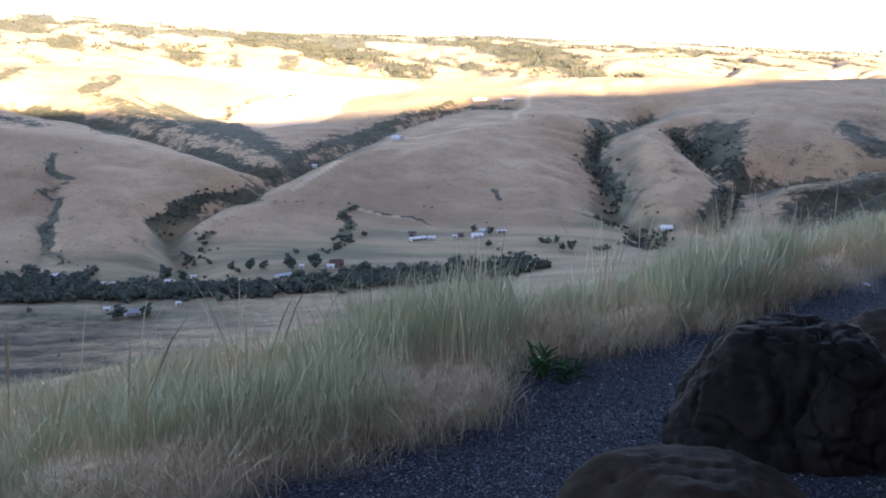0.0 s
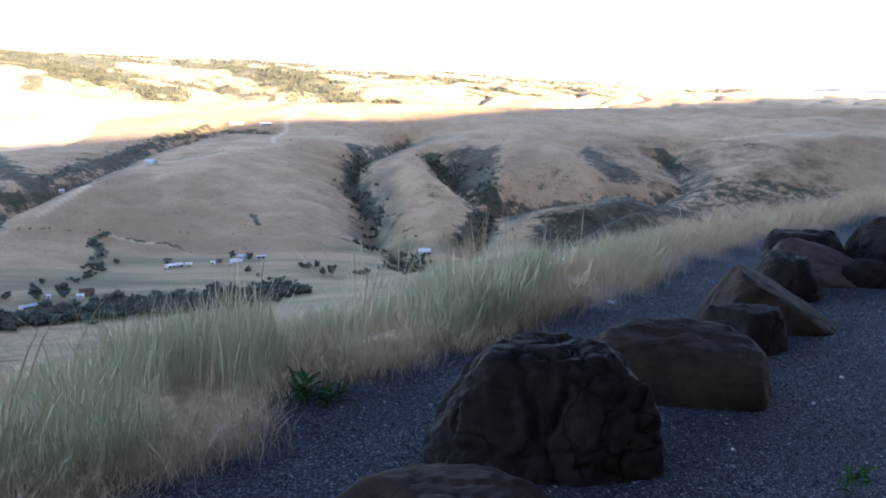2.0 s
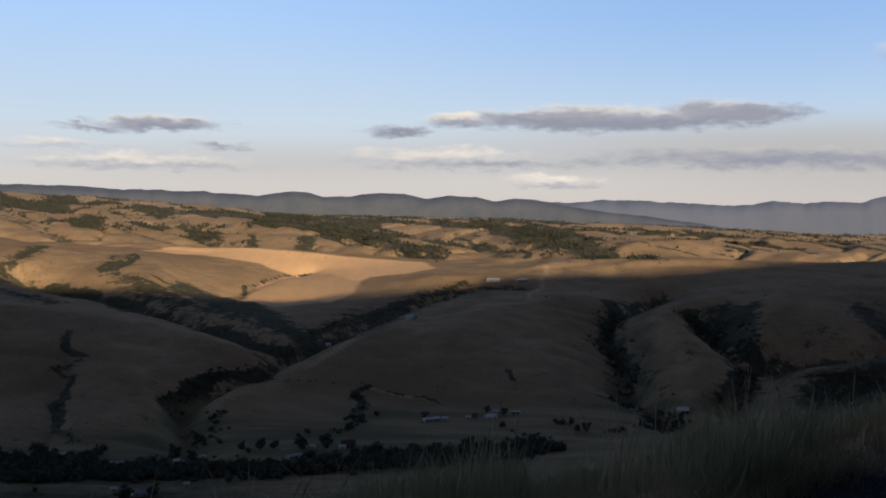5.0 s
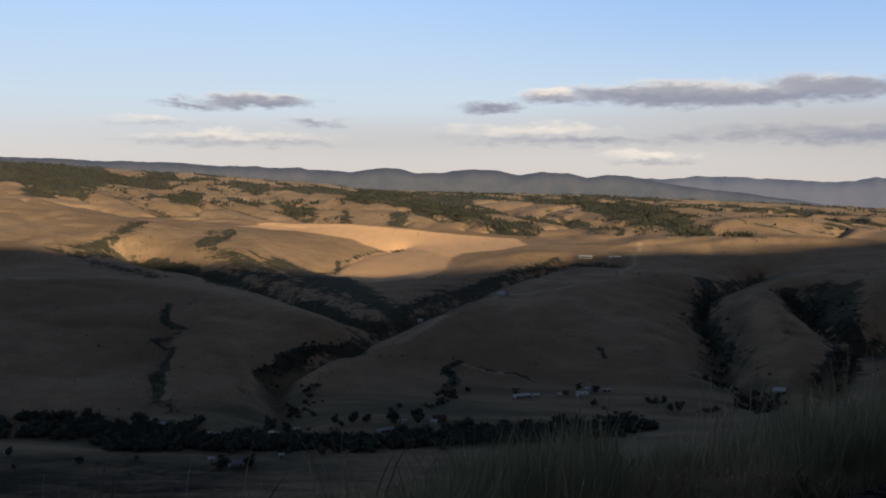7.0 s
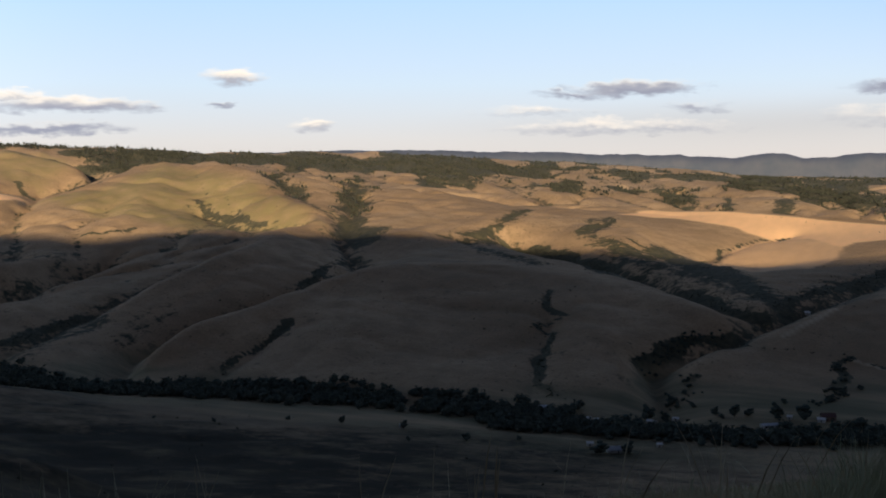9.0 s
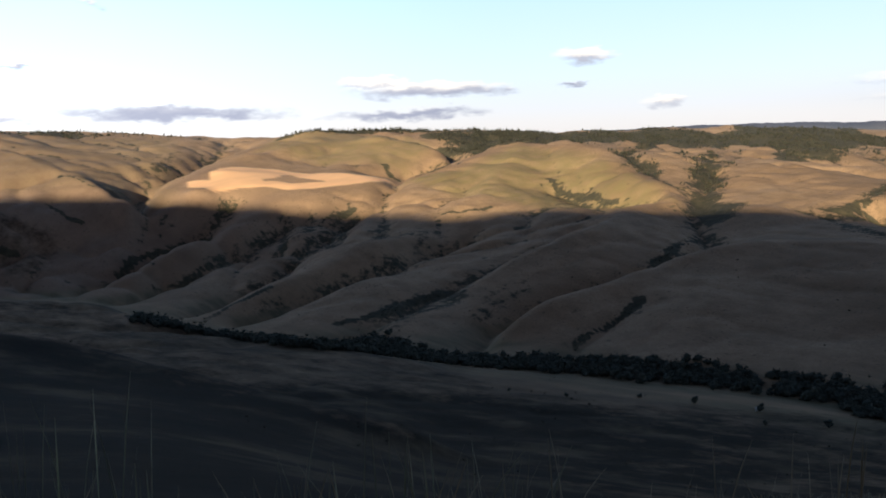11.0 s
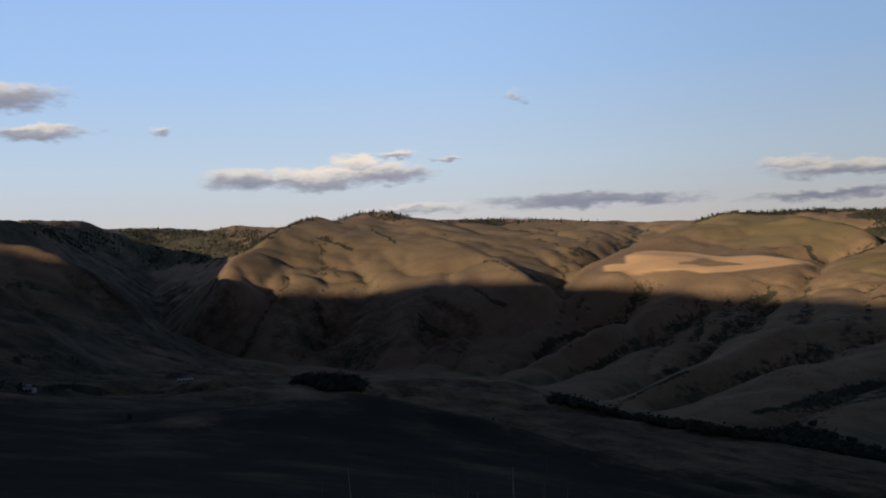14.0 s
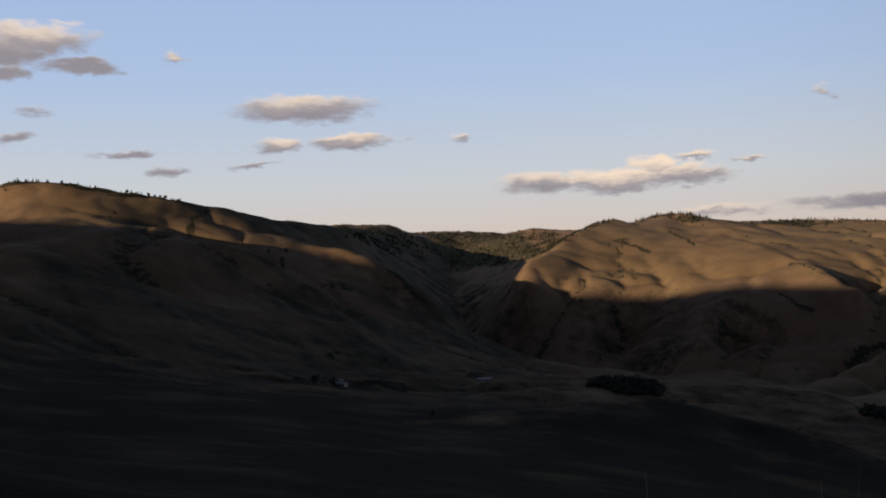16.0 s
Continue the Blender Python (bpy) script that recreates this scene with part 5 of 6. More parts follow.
SPIRES = [spire(RNG) for k in range(8)]


def scatter(name, xs, ys, sizes, kinds, mat, rng, flat=0.8, label="", category=""):
    """One mesh of many plants standing on the ground."""
    zs = height(xs, ys)
    vs, fs, n = [], [], 0
    for x, y, z, s in zip(xs, ys, zs, sizes):
        v, f = kinds[int(rng.integers(len(kinds)))]
        a = rng.uniform(0, 6.283)
        c, q = math.cos(a) * s, math.sin(a) * s
        w = np.empty_like(v)
        w[:, 0], w[:, 1] = x + c * v[:, 0] - q * v[:, 1], y + q * v[:, 0] + c * v[:, 1]
        w[:, 2] = z - 0.06 * s + v[:, 2] * s * flat * rng.uniform(0.8, 1.2)
        vs.append(w)
        fs.append(f + n)
        n += len(v)
    if not vs:
        return None
    me = bpy.data.meshes.new(name)
    me.from_pydata(np.concatenate(vs).tolist(), [], np.concatenate(fs).tolist())
    me.materials.append(mat)
    return tagged(new(name, me), label, category, kind="stuff")


def points_on(kind, pts, width, rng):
    p = np.array(pts, float)
    room = {"river_trees": 28.0, "trees": 44.0, "brush": 58.0, "forest": 120.0}[kind]
    if width:
        xs, ys = [], []
        for a, b in zip(p, p[1:]):
            n = int(np.hypot(*(b - a)) * 2 * width / room) + 2
            t = rng.uniform(0, 1, n)
            d = np.clip(rng.normal(0, 0.6, n), -1.7, 1.7) * width
            dx, dy = (b - a) / (np.hypot(*(b - a)) + 1e-6)
            xs.append(a[0] + (b[0] - a[0]) * t - dy * d)
            ys.append(a[1] + (b[1] - a[1]) * t + dx * d)
        x, y = np.concatenate(xs), np.concatenate(ys)
        ok = value_noise(x, y, 26, 22) + 0.6 * value_noise(x, y, 9, 23) > (-0.55 if kind == "river_trees" else -0.2)
        return x[ok], y[ok]
    lo, hi = p.min(0), p.max(0)
    n = min(6000, int((hi[0] - lo[0]) * (hi[1] - lo[1]) / (room * (3.2 if kind == "brush" else 1.0))) + 3)
    x, y = rng.uniform(lo[0], hi[0], n), rng.uniform(lo[1], hi[1], n)
    jx, jy = 24 * value_noise(x, y, 70, 24) + 12 * value_noise(x, y, 28, 25), 24 * value_noise(x, y, 70, 26) + 12 * value_noise(x, y, 28, 27)
    wide = 1.0 if kind == "forest" else 0.35
    ok = in_polygon(x + wide * jx, y + wide * jy, [tuple(q) for q in p]) & (value_noise(x, y, 40, 21) > -0.3)
    return x[ok], y[ok]


WORDS = {"river_trees": ("riverside_trees", "dark leafy trees crowding the river bank", "trees"),
         "trees": ("draw_thicket", "dark green thicket filling a draw", "thicket"),
         "brush": ("brush", "dull olive brush on a grassy slope", "brush"),
         "forest": ("far_woods", "dark conifer woods on the upland", "woods")}
for kind, pts, width in WOODS:
    if kind not in WORDS:
        continue
    xs, ys = points_on(kind, pts, width, RNG)
    nm, lab, cat = WORDS[kind]
    n = len(xs)
    if kind == "forest":
        scatter(nm, xs, ys, RNG.uniform(4.5, 10, n), SPIRES + CLUMPS[:2], MAT_CONIFER, RNG, 1.0, lab, cat)
    elif kind == "brush":
        scatter(nm, xs, ys, RNG.uniform(1.2, 3.2, n) * (1.0 if width else 0.75), CLUMPS, MAT_BRUSH, RNG, 0.75, lab, cat)
    else:
        tall = (6, 13) if kind == "river_trees" else (2.4, 5.2)
        scatter(nm, xs, ys, RNG.uniform(*tall, n), CROWNS, MAT_RIPARIAN, RNG, 0.95, lab, cat)

a = np.radians(RNG.uniform(-28, 60, 26000))
r = np.sqrt(RNG.uniform(2750 ** 2, 4650 ** 2, 26000))
x, y = -np.sin(a) * r, np.cos(a) * r
ok = upland_wood(x, y) + RNG.normal(0, 0.12, len(x)) > 0.42
x, y = x[ok], y[ok]
scatter("upland_woods", x, y, RNG.uniform(4, 10, len(x)), SPIRES + CLUMPS, MAT_CONIFER, RNG, 1.0, "broken dark woods over the upland", "woods")
# tall pines that stand along the skyline ridges
for line, n in ((((-3460, 1210), (-3429, 1390), (-3330, 1470), (-3230, 1450)), 150), (((-3433, 1851), (-3360, 1980), (-3284, 2104), (-3200, 2230)), 90),
                (((-2671, 2262), (-2650, 2450), (-2638, 2735), (-2480, 3030)), 190), (((-3840, 1090), (-3560, 1100), (-3330, 1150)), 90), (((-2560, -430), (-2580, -300), (-2600, -120)), 40)):
    p = np.array(line, float)
    at = RNG.uniform(0, len(p) - 1.001, n)
    k = at.astype(int)
    q = p[k] + (p[k + 1] - p[k]) * (at - k)[:, None] + RNG.normal(0, 22, (n, 2))
    scatter("skyline_pines", q[:, 0], q[:, 1], RNG.uniform(5, 13, n) * (0.45 if n == 40 else 1.0), SPIRES, MAT_CONIFER, RNG, 1.0, "dark pines along a grassy skyline ridge", "pines")
# lone bushes dotted over the slopes
bx, by = [], []
for k in range(2600):
    a, r = radians(RNG.uniform(-34, 100)), RNG.uniform(450, 2600)
    x, y = -math.sin(a) * r, math.cos(a) * r
    if float(value_noise(np.array(x), np.array(y), 160, 31)) + float(value_noise(np.array(x), np.array(y), 50, 32)) * 0.7 > 0.42:
        bx.append(x)
        by.append(y)
scatter("lone_bushes", np.array(bx), np.array(by), RNG.uniform(1.0, 3.4, len(bx)) * np.clip(np.hypot(bx, by) / 1300, 0.45, 1.0), CLUMPS, MAT_BRUSH, RNG, 0.8, "scattered dark bushes on dry grass slopes", "bushes")

# ---- the viewpoint: gravel pull-out, boulders, verge grass ----
def part(name, bm, material, parent=None, label="", smooth_faces=False):
    """Links a bmesh as one mesh object, under a thing where one is given."""
    me = bpy.data.meshes.new(name)
    bm.to_mesh(me)
    bm.free()
    if smooth_faces:
        me.polygons.foreach_set("use_smooth", np.ones(len(me.polygons), bool))
    me.materials.append(material)
    ob = new(name, me)
    ob.parent = parent
    return tagged(ob, label)


def make_basalt(name, tone, rust, joints=0.2):
    m = Mat(name, 0.85)
    fine, mid, big = m.noise(38.0, 6.0, 0.7), m.noise(9.0, 5.0, 0.6), m.noise(2.6, 3.0)
    c = m.ramp(mid, (0.3, tuple(0.55 * v for v in tone)), (0.7, tuple(1.5 * v for v in tone)))
    c = m.mix(m.ramp(big, (0.45, v3(0.0)), (0.68, v3(0.8))), c, rust)
    c = m.mix(m.ramp(m.noise(70.0, 3.0, 0.6), (0.66, v3(0.0)), (0.76, v3(0.55))), c, (0.05, 0.046, 0.04))
    h = m.math("ADD", mid, m.math("MULTIPLY", fine, 0.6))
    warp = m.node("ShaderNodeTexNoise")
    warp.inputs["Scale"].default_value, warp.inputs["Detail"].default_value = 4.0, 4.0
    m.link(m.coords(), warp.inputs["Vector"])
    spot = m.node("ShaderNodeVectorMath")
    spot.operation = "MULTIPLY_ADD"
    m.link(warp.outputs["Color"], spot.inputs[0])
    spot.inputs[1].default_value = (0.22, 0.22, 0.22)
    m.link(m.coords(), spot.inputs[2])
    cell = m.node("ShaderNodeTexVoronoi")
    cell.feature = "DISTANCE_TO_EDGE"
    cell.inputs["Scale"].default_value = 4.2
    m.link(spot.outputs[0], cell.inputs["Vector"])
    crack = m.math("MULTIPLY", m.ramp(cell.outputs["Distance"], (0.0, v3(1.0)), (0.045, v3(0.0))), m.ramp(big, (0.40, v3(0.1 * joints)), (0.6, v3(joints))))
    c = m.mix(crack, c, tuple(0.3 * v for v in tone))
    h = m.math("SUBTRACT", h, m.math("MULTIPLY", crack, 1.2))
    return m.colour(c).bump(h, 0.6, 0.014).m


MAT_BASALT = make_basalt("dark_basalt", (0.0125, 0.0102, 0.009), (0.021, 0.015, 0.0112), 0.85)
MAT_BASALT_BROWN = make_basalt("brown_basalt", (0.021, 0.0145, 0.0105), (0.037, 0.024, 0.0165))
MAT_BASALT_PINK = make_basalt("weathered_basalt", (0.055, 0.040, 0.034), (0.08, 0.052, 0.043))


def boulder(label, x, y, size, turn, mat, seed, lean=(0.0, 0.0), flat=1.0, blocks=9, sink=0.12, facets=(0.72, 0.95), planes=(), cracked=0.6, lumpy=1.0, fine=5):
    """A basalt boulder: facets cut from a rounded block, worn edges, joints between its polygonal cells, small pits."""
    rng = random.Random(seed)
    bm = bmesh.new()
    bmesh.ops.create_icosphere(bm, subdivisions=fine, radius=1.0)
    cuts = []
    for k in range(blocks):
        n = Vector((rng.uniform(-1, 1), rng.uniform(-1, 1), rng.uniform(-0.25, 0.9))).normalized()
        cuts.append((n, rng.uniform(*facets)))
    cuts.append((Vector((lean[0], lean[1], 1.0)).normalized(), flat))
    cuts += [(Vector(n).normalized(), dist) for n, dist in planes]
    off = Vector((seed * 3.1, seed * 1.7, seed * 0.9))
    for v in bm.verts:
        p = v.co.copy()
        p *= 1.0 + 0.14 * lumpy * noise.noise(p * 1.3 + off)
        for n, dist in cuts:
            over = p.dot(n) - dist
            if over > 0:
                p -= n * over * 0.9
        p += v.co * (0.035 * lumpy * noise.noise(p * 3.5 + off) + 0.018 * noise.noise(p * 9.0 + off) + 0.010 * noise.noise(p * 24.0 + off))
        bend = 0.3 * Vector((noise.noise(p * 2.2 + off), noise.noise(p * 2.2 - off), noise.noise(p * 2.2 + off * 2)))
        for scale, deep, step, wide in ((1.9, 0.10, 0.05, 0.055), (4.3, 0.04, 0.02, 0.06)):
            dist, cells = noise.voronoi(p * scale + off + bend)
            gap = dist[1] - dist[0]
            p -= v.co * cracked * deep * max(0.0, 1.0 - gap / wide) ** 0.7
            p += v.co * cracked * step * noise.noise(cells[0] * 7.3) * min(1.0, gap / 0.12)
        v.co = p
    top = max(v.co.z for v in bm.verts)
    for v in bm.verts:
        z = (v.co.z / top) * size[2] if v.co.z > 0 else v.co.z * sink
        v.co = Vector((v.co.x * size[0], v.co.y * size[1], z))
    ob = part("boulder", bm, mat, None, label, True)
    tagged(ob, category="boulder", group="boulders along the pull-out")
    ob.matrix_world = pose(x, y, float(height(np.array(x), np.array(y))), 0, 0, turn)
    return ob


boulder("dark cracked basalt boulder with a rounded top on gravel", 1.41, 4.20, (0.53, 0.40, 0.495), -15, MAT_BASALT, 3, flat=0.86, blocks=2, facets=(0.95, 1.02),
        planes=(((1, 0, 0.22), 0.80), ((-0.8, 0, 0.6), 0.90), ((0.7, 0.1, 0.7), 0.90), ((-0.1, -1, 0.35), 0.80), ((0.55, -0.85, 0.2), 0.84)), cracked=1.0, lumpy=0.6, fine=6)
boulder("low dark brown basalt boulder lying in front of another", 0.80, 3.40, (0.44, 0.30, 0.245), -10, MAT_BASALT_BROWN, 8, flat=0.75, blocks=5, cracked=0.5, lumpy=0.7)
boulder("broad flat-topped brown basalt slab on gravel", 2.31, 5.02, (0.52, 0.36, 0.325), -22, MAT_BASALT_BROWN, 12, flat=0.62, lean=(0.08, -0.22), blocks=2, facets=(0.95, 1.0),
        planes=(((1, -0.15, 0.1), 0.90), ((0, -1, 0.08), 0.80), ((0, -0.75, 0.66), 0.72), ((-0.7, -0.3, 0.6), 0.90)), cracked=0.32, lumpy=1.0)
boulder("small black basalt block beside a brown wedge", 3.08, 5.78, (0.28, 0.24, 0.26), 10, MAT_BASALT, 17, flat=0.7, blocks=5, cracked=0.5)
boulder("brown wedge of basalt sloping down to one side", 3.46, 6.28, (0.50, 0.31, 0.37), -18, MAT_BASALT_BROWN, 21, flat=0.55, lean=(0.75, -0.12), blocks=2, facets=(0.92, 1.0),
        planes=(((-0.9, -0.1, 0.4), 0.66), ((0, -1, 0.15), 0.8)), cracked=0.25, lumpy=0.7)
boulder("jagged black basalt boulder among other boulders", 4.10, 7.15, (0.34, 0.28, 0.30), 20, MAT_BASALT, 26, flat=0.75)
boulder("weathered pinkish-grey flat basalt slab", 4.62, 7.65, (0.42, 0.29, 0.30), -28, MAT_BASALT_PINK, 29, flat=0.5, lean=(0.45, -0.35), blocks=4, cracked=0.25)
boulder("small dark basalt boulder at the foot of a slab", 4.95, 7.45, (0.22, 0.2, 0.2), 5, MAT_BASALT, 33)
boulder("large dark basalt boulder with a rough peak", 5.62, 8.15, (0.47, 0.38, 0.42), 30, MAT_BASALT, 37)
boulder("low black basalt block behind the row of boulders", 4.9, 8.25, (0.4, 0.3, 0.3), 12, MAT_BASALT, 41, flat=0.7)

# gravel: loose chips over the packed surface
stone = Mat("gravel_chip", 0.8)
isl = stone.node("ShaderNodeNewGeometry").outputs["Random Per Island"]
MAT_CHIP = stone.colour(stone.ramp(isl, (0.0, (0.013, 0.0135, 0.017)), (0.6, (0.034, 0.035, 0.043)), (0.90, (0.10, 0.102, 0.118)), (1.0, (0.26, 0.26, 0.265)))).m
GR = np.random.default_rng(11)
OCT = np.array([[1, 0, 0], [0, 1, 0], [-1, 0, 0], [0, -1, 0], [0, 0, 1.0]])
OCT_F = np.array([[0, 1, 4], [1, 2, 4], [2, 3, 4], [3, 0, 4]])


def chips(name, n, lo, hi, label, r0=2.6, r1=13.0, power=0.6, span=(-42, 30)):
    a = np.radians(GR.uniform(*span, n))
    r = r0 + (r1 - r0) * GR.uniform(0, 1, n) ** (1 / power)
    x, y = -np.sin(a) * r, np.cos(a) * r
    d = verge(x, y)
    ok = d < GR.normal(-0.02, 0.08, n)
    x, y = x[ok], y[ok]
    z = height(x, y)
    s = lo * (hi / lo) ** GR.uniform(0, 1, len(x)) ** 1.6
    vs = OCT[None] * GR.uniform(0.55, 1.2, (len(x), 5, 1)) * s[:, None, None]
    vs[:, :, 2] *= 0.7
    t = GR.uniform(0, 6.28, len(x))[:, None]
    vx, vy = vs[:, :, 0] * np.cos(t) - vs[:, :, 1] * np.sin(t), vs[:, :, 0] * np.sin(t) + vs[:, :, 1] * np.cos(t)
    vs = np.stack([vx + x[:, None], vy + y[:, None], vs[:, :, 2] + z[:, None] + 0.001], -1)
    fs = OCT_F[None] + (np.arange(len(x)) * 5)[:, None, None]
    me = bpy.data.meshes.new(name)
    me.from_pydata(vs.reshape(-1, 3).tolist(), [], fs.reshape(-1, 3).tolist())
    me.materials.append(MAT_CHIP)
    return tagged(new(name, me), label, "gravel", kind="stuff")


chips("gravel", 120000, 0.0028, 0.009, "dark crushed basalt gravel on a pull-out", 2.6, 9.5, 0.62)
chips("near_gravel", 9000, 0.004, 0.010, "fine dark gravel underfoot", 0.35, 2.7, 0.5, (0, 360))
chips("gravel_stones", 500, 0.010, 0.022, "larger loose basalt stones on gravel", 2.6, 12.0, 0.6)

stone = Mat("pale_stone", 0.7)
MAT_PALE = stone.colour(stone.mix(stone.noise(60.0, 4.0, 0.6), (0.34, 0.33, 0.32), (0.55, 0.54, 0.52))).m


def pebble(x, y, size, seed):
    """A pale angular stone, a few centimetres across, lying loose."""
    rng = random.Random(seed)
    bm = bmesh.new()
    bmesh.ops.create_icosphere(bm, subdivisions=2, radius=1.0)
    for v in bm.verts:
        v.co *= 1.0 + 0.3 * noise.noise(v.co * 1.4 + Vector((seed, 0, 0)))
        v.co = Vector((v.co.x * size, v.co.y * size * 0.7, v.co.z * size * 0.5))
    ob = part("stone", bm, MAT_PALE, None, "small pale stone lying loose on dark gravel")
    tagged(ob, category="stone", group="pale stones on the gravel")
    ob.matrix_world = pose(x, y, float(height(np.array(x), np.array(y))) + 0.4 * size, 0, rng.uniform(-20, 20), rng.uniform(0, 360))


for k, (x, y, size) in enumerate(((1.99, 5.95, 0.022), (2.72, 6.98, 0.026), (1.05, 4.93, 0.010), (2.9, 4.7, 0.012), (2.2, 4.15, 0.011), (3.3, 5.1, 0.013))):
    pebble(x, y, size, k + 1)

# verge grass
def make_blade(name, base, mid, tip, spread):
    m = Mat(name, 0.7)
    isl = m.node("ShaderNodeNewGeometry").outputs["Random Per Island"]
    c = m.ramp(m.attr("along"), (0.0, base), (0.35, mid), (0.75, mid), (1.0, tip))
    c = m.mix(m.ramp(isl, (0.0, v3(0.0)), (1.0, v3(spread))), c, base)
    m.b.inputs["Specular IOR Level"].default_value = 0.3
    return m.colour(c).m


MAT_GREEN_GRASS = make_blade("green_grass", (0.38, 0.325, 0.205), (0.25, 0.275, 0.158), (0.40, 0.38, 0.25), 0.6)
MAT_STRAW_GRASS = make_blade("straw_grass", (0.30, 0.225, 0.135), (0.43, 0.335, 0.205), (0.49, 0.40, 0.26), 0.7)


def grass(name, x, y, tall, mat, label, blades, lean, width=0.0032, spread=0.05, heads=0.35):
    """One mesh of tufts: curved tapering blades, some with a seed head."""
    n = len(x) * blades
    px = np.repeat(x, blades) + GR.normal(0, spread, n)
    py = np.repeat(y, blades) + GR.normal(0, spread, n)
    pz = height(px, py) - 0.01
    h = np.repeat(tall, blades) * GR.uniform(0.45, 1.15, n)
    az = GR.uniform(0, 6.283, n)
    bend = np.abs(GR.normal(lean, 0.14, n)) * h
    dx, dy = np.cos(az), np.sin(az)
    w = width * GR.uniform(0.6, 1.4, n)
    face = GR.uniform(0, 6.283, n)
    wx, wy = np.cos(face) * w, np.sin(face) * w
    head = GR.uniform(0, 1, n) < heads
    cols, along = [], []
    for s, ww in ((0.0, 0.8), (0.45, 1.0), (0.82, 0.6), (1.0, 0.12)):
        ww = np.where(head & (s > 0.8), ww * (3.0 if s < 0.95 else 2.0), ww)
        cx, cy, cz = px + dx * bend * s ** 2, py + dy * bend * s ** 2, pz + h * s * (1 - 0.18 * (bend / h) * s)
        cols.append(np.stack([np.stack([cx - wx * ww, cy - wy * ww, cz], -1), np.stack([cx + wx * ww, cy + wy * ww, cz], -1)], 1))
        along.append(np.full((n, 2), s))
    v = np.concatenate(cols, 1).reshape(-1, 3)
    al = np.concatenate(along, 1).reshape(-1)
    base = (np.arange(n) * 8)[:, None, None]
    q = np.array([[0, 1, 3, 2], [2, 3, 5, 4], [4, 5, 7, 6]])[None] + base
    me = bpy.data.meshes.new(name)
    me.vertices.add(len(v))
    me.vertices.foreach_set("co", v.ravel().astype(np.float32))
    q = q.reshape(-1, 4)
    me.loops.add(q.size)
    me.loops.foreach_set("vertex_index", q.ravel().astype(np.int32))
    me.polygons.add(len(q))
    me.polygons.foreach_set("loop_start", (np.arange(len(q)) * 4).astype(np.int32))
    me.update()
    me.attributes.new("along", "FLOAT", "POINT").data.foreach_set("value", al.astype(np.float32))
    me.materials.append(mat)
    return tagged(new(name, me), label, "grass", kind="stuff")


def tufts(n, x0, x1, d0, d1, thin=0.0):
    """Places for tufts beyond the gravel's edge, between two distances from it."""
    x = GR.uniform(x0, x1, n * 3)
    y = np.interp(x, [p[0] for p in EDGE], [p[1] for p in EDGE]) + GR.uniform(d0, d1 * 1.4, n * 3)
    d = verge(x, y)
    ok = (d > d0) & (d < d1) & (value_noise(x, y, 0.55, 51) > -1 + thin)
    return x[ok][:n], y[ok][:n]


def ragged(x, y, lo, hi):
    """Heights that differ from tuft to tuft as well as from patch to patch."""
    patchy = 0.5 + 0.5 * value_noise(x, y, 0.9, 52)
    return lo + (hi - lo) * np.clip(0.25 + 0.75 * patchy * patchy + GR.normal(0, 0.16, len(x)), 0, 1.25)


# tall pale-green wheatgrass nearest the gravel, in clumps with gaps between them
for x0, x1, n, lo, hi in ((-5.0, -0.6, 1200, 0.10, 0.35), (-0.6, 0.42, 330, 0.20, 0.60), (0.42, 0.75, 20, 0.10, 0.22), (0.75, 2.5, 700, 0.20, 0.46), (2.5, 4.2, 260, 0.16, 0.36)):
    x, y = tufts(n, x0, x1, 0.12, 2.6, 1.0)
    grass("verge_grass", x, y, ragged(x, y, lo, hi), MAT_GREEN_GRASS, "tall pale green wheatgrass on the verge", 24, 0.30, 0.0011, 0.055)
# straw-coloured skirts at the edge and drier grass farther along
for x0, x1, n, lo, hi in ((-5.0, 0.45, 420, 0.10, 0.28), (0.45, 2.6, 260, 0.08, 0.22), (2.4, 9.0, 1300, 0.14, 0.34), (9.0, 30.0, 900, 0.2, 0.45)):
    x, y = tufts(n, x0, x1, -0.08, 0.42 if x1 < 3 else 2.6, 0.4)
    grass("dry_grass", x, y, ragged(x, y, lo, hi), MAT_STRAW_GRASS, "dry straw-coloured grass along the gravel edge", 20, 0.7, 0.0011, 0.07, 0.2)
# short dry grass between the clumps
for x0, x1, n in ((-6.0, 0.42, 1500), (0.42, 0.8, 120), (0.8, 4.0, 700)):
    x, y = tufts(n, x0, x1, 0.05, 4.5, 0.3)
    grass("short_dry_grass", x, y, ragged(x, y, 0.08, 0.26), MAT_STRAW_GRASS, "short dry tan grass between green clumps", 14, 0.5, 0.0011, 0.09, 0.3)
# sparse tall stems that stand over the rest
x, y = tufts(75, -5.0, 0.4, 0.1, 1.6)
grass("tall_stems", x, y, ragged(x, y, 0.5, 0.8), MAT_STRAW_GRASS, "sparse tall pale grass stems with seed heads", 4, 0.2, 0.0015, 0.05, 0.8)
x, y = tufts(60, 0.8, 3.0, 0.1, 1.2)
grass("tall_stems", x, y, ragged(x, y, 0.4, 0.65), MAT_STRAW_GRASS, "sparse tall pale grass stems with seed heads", 4, 0.2, 0.0015, 0.05, 0.8)
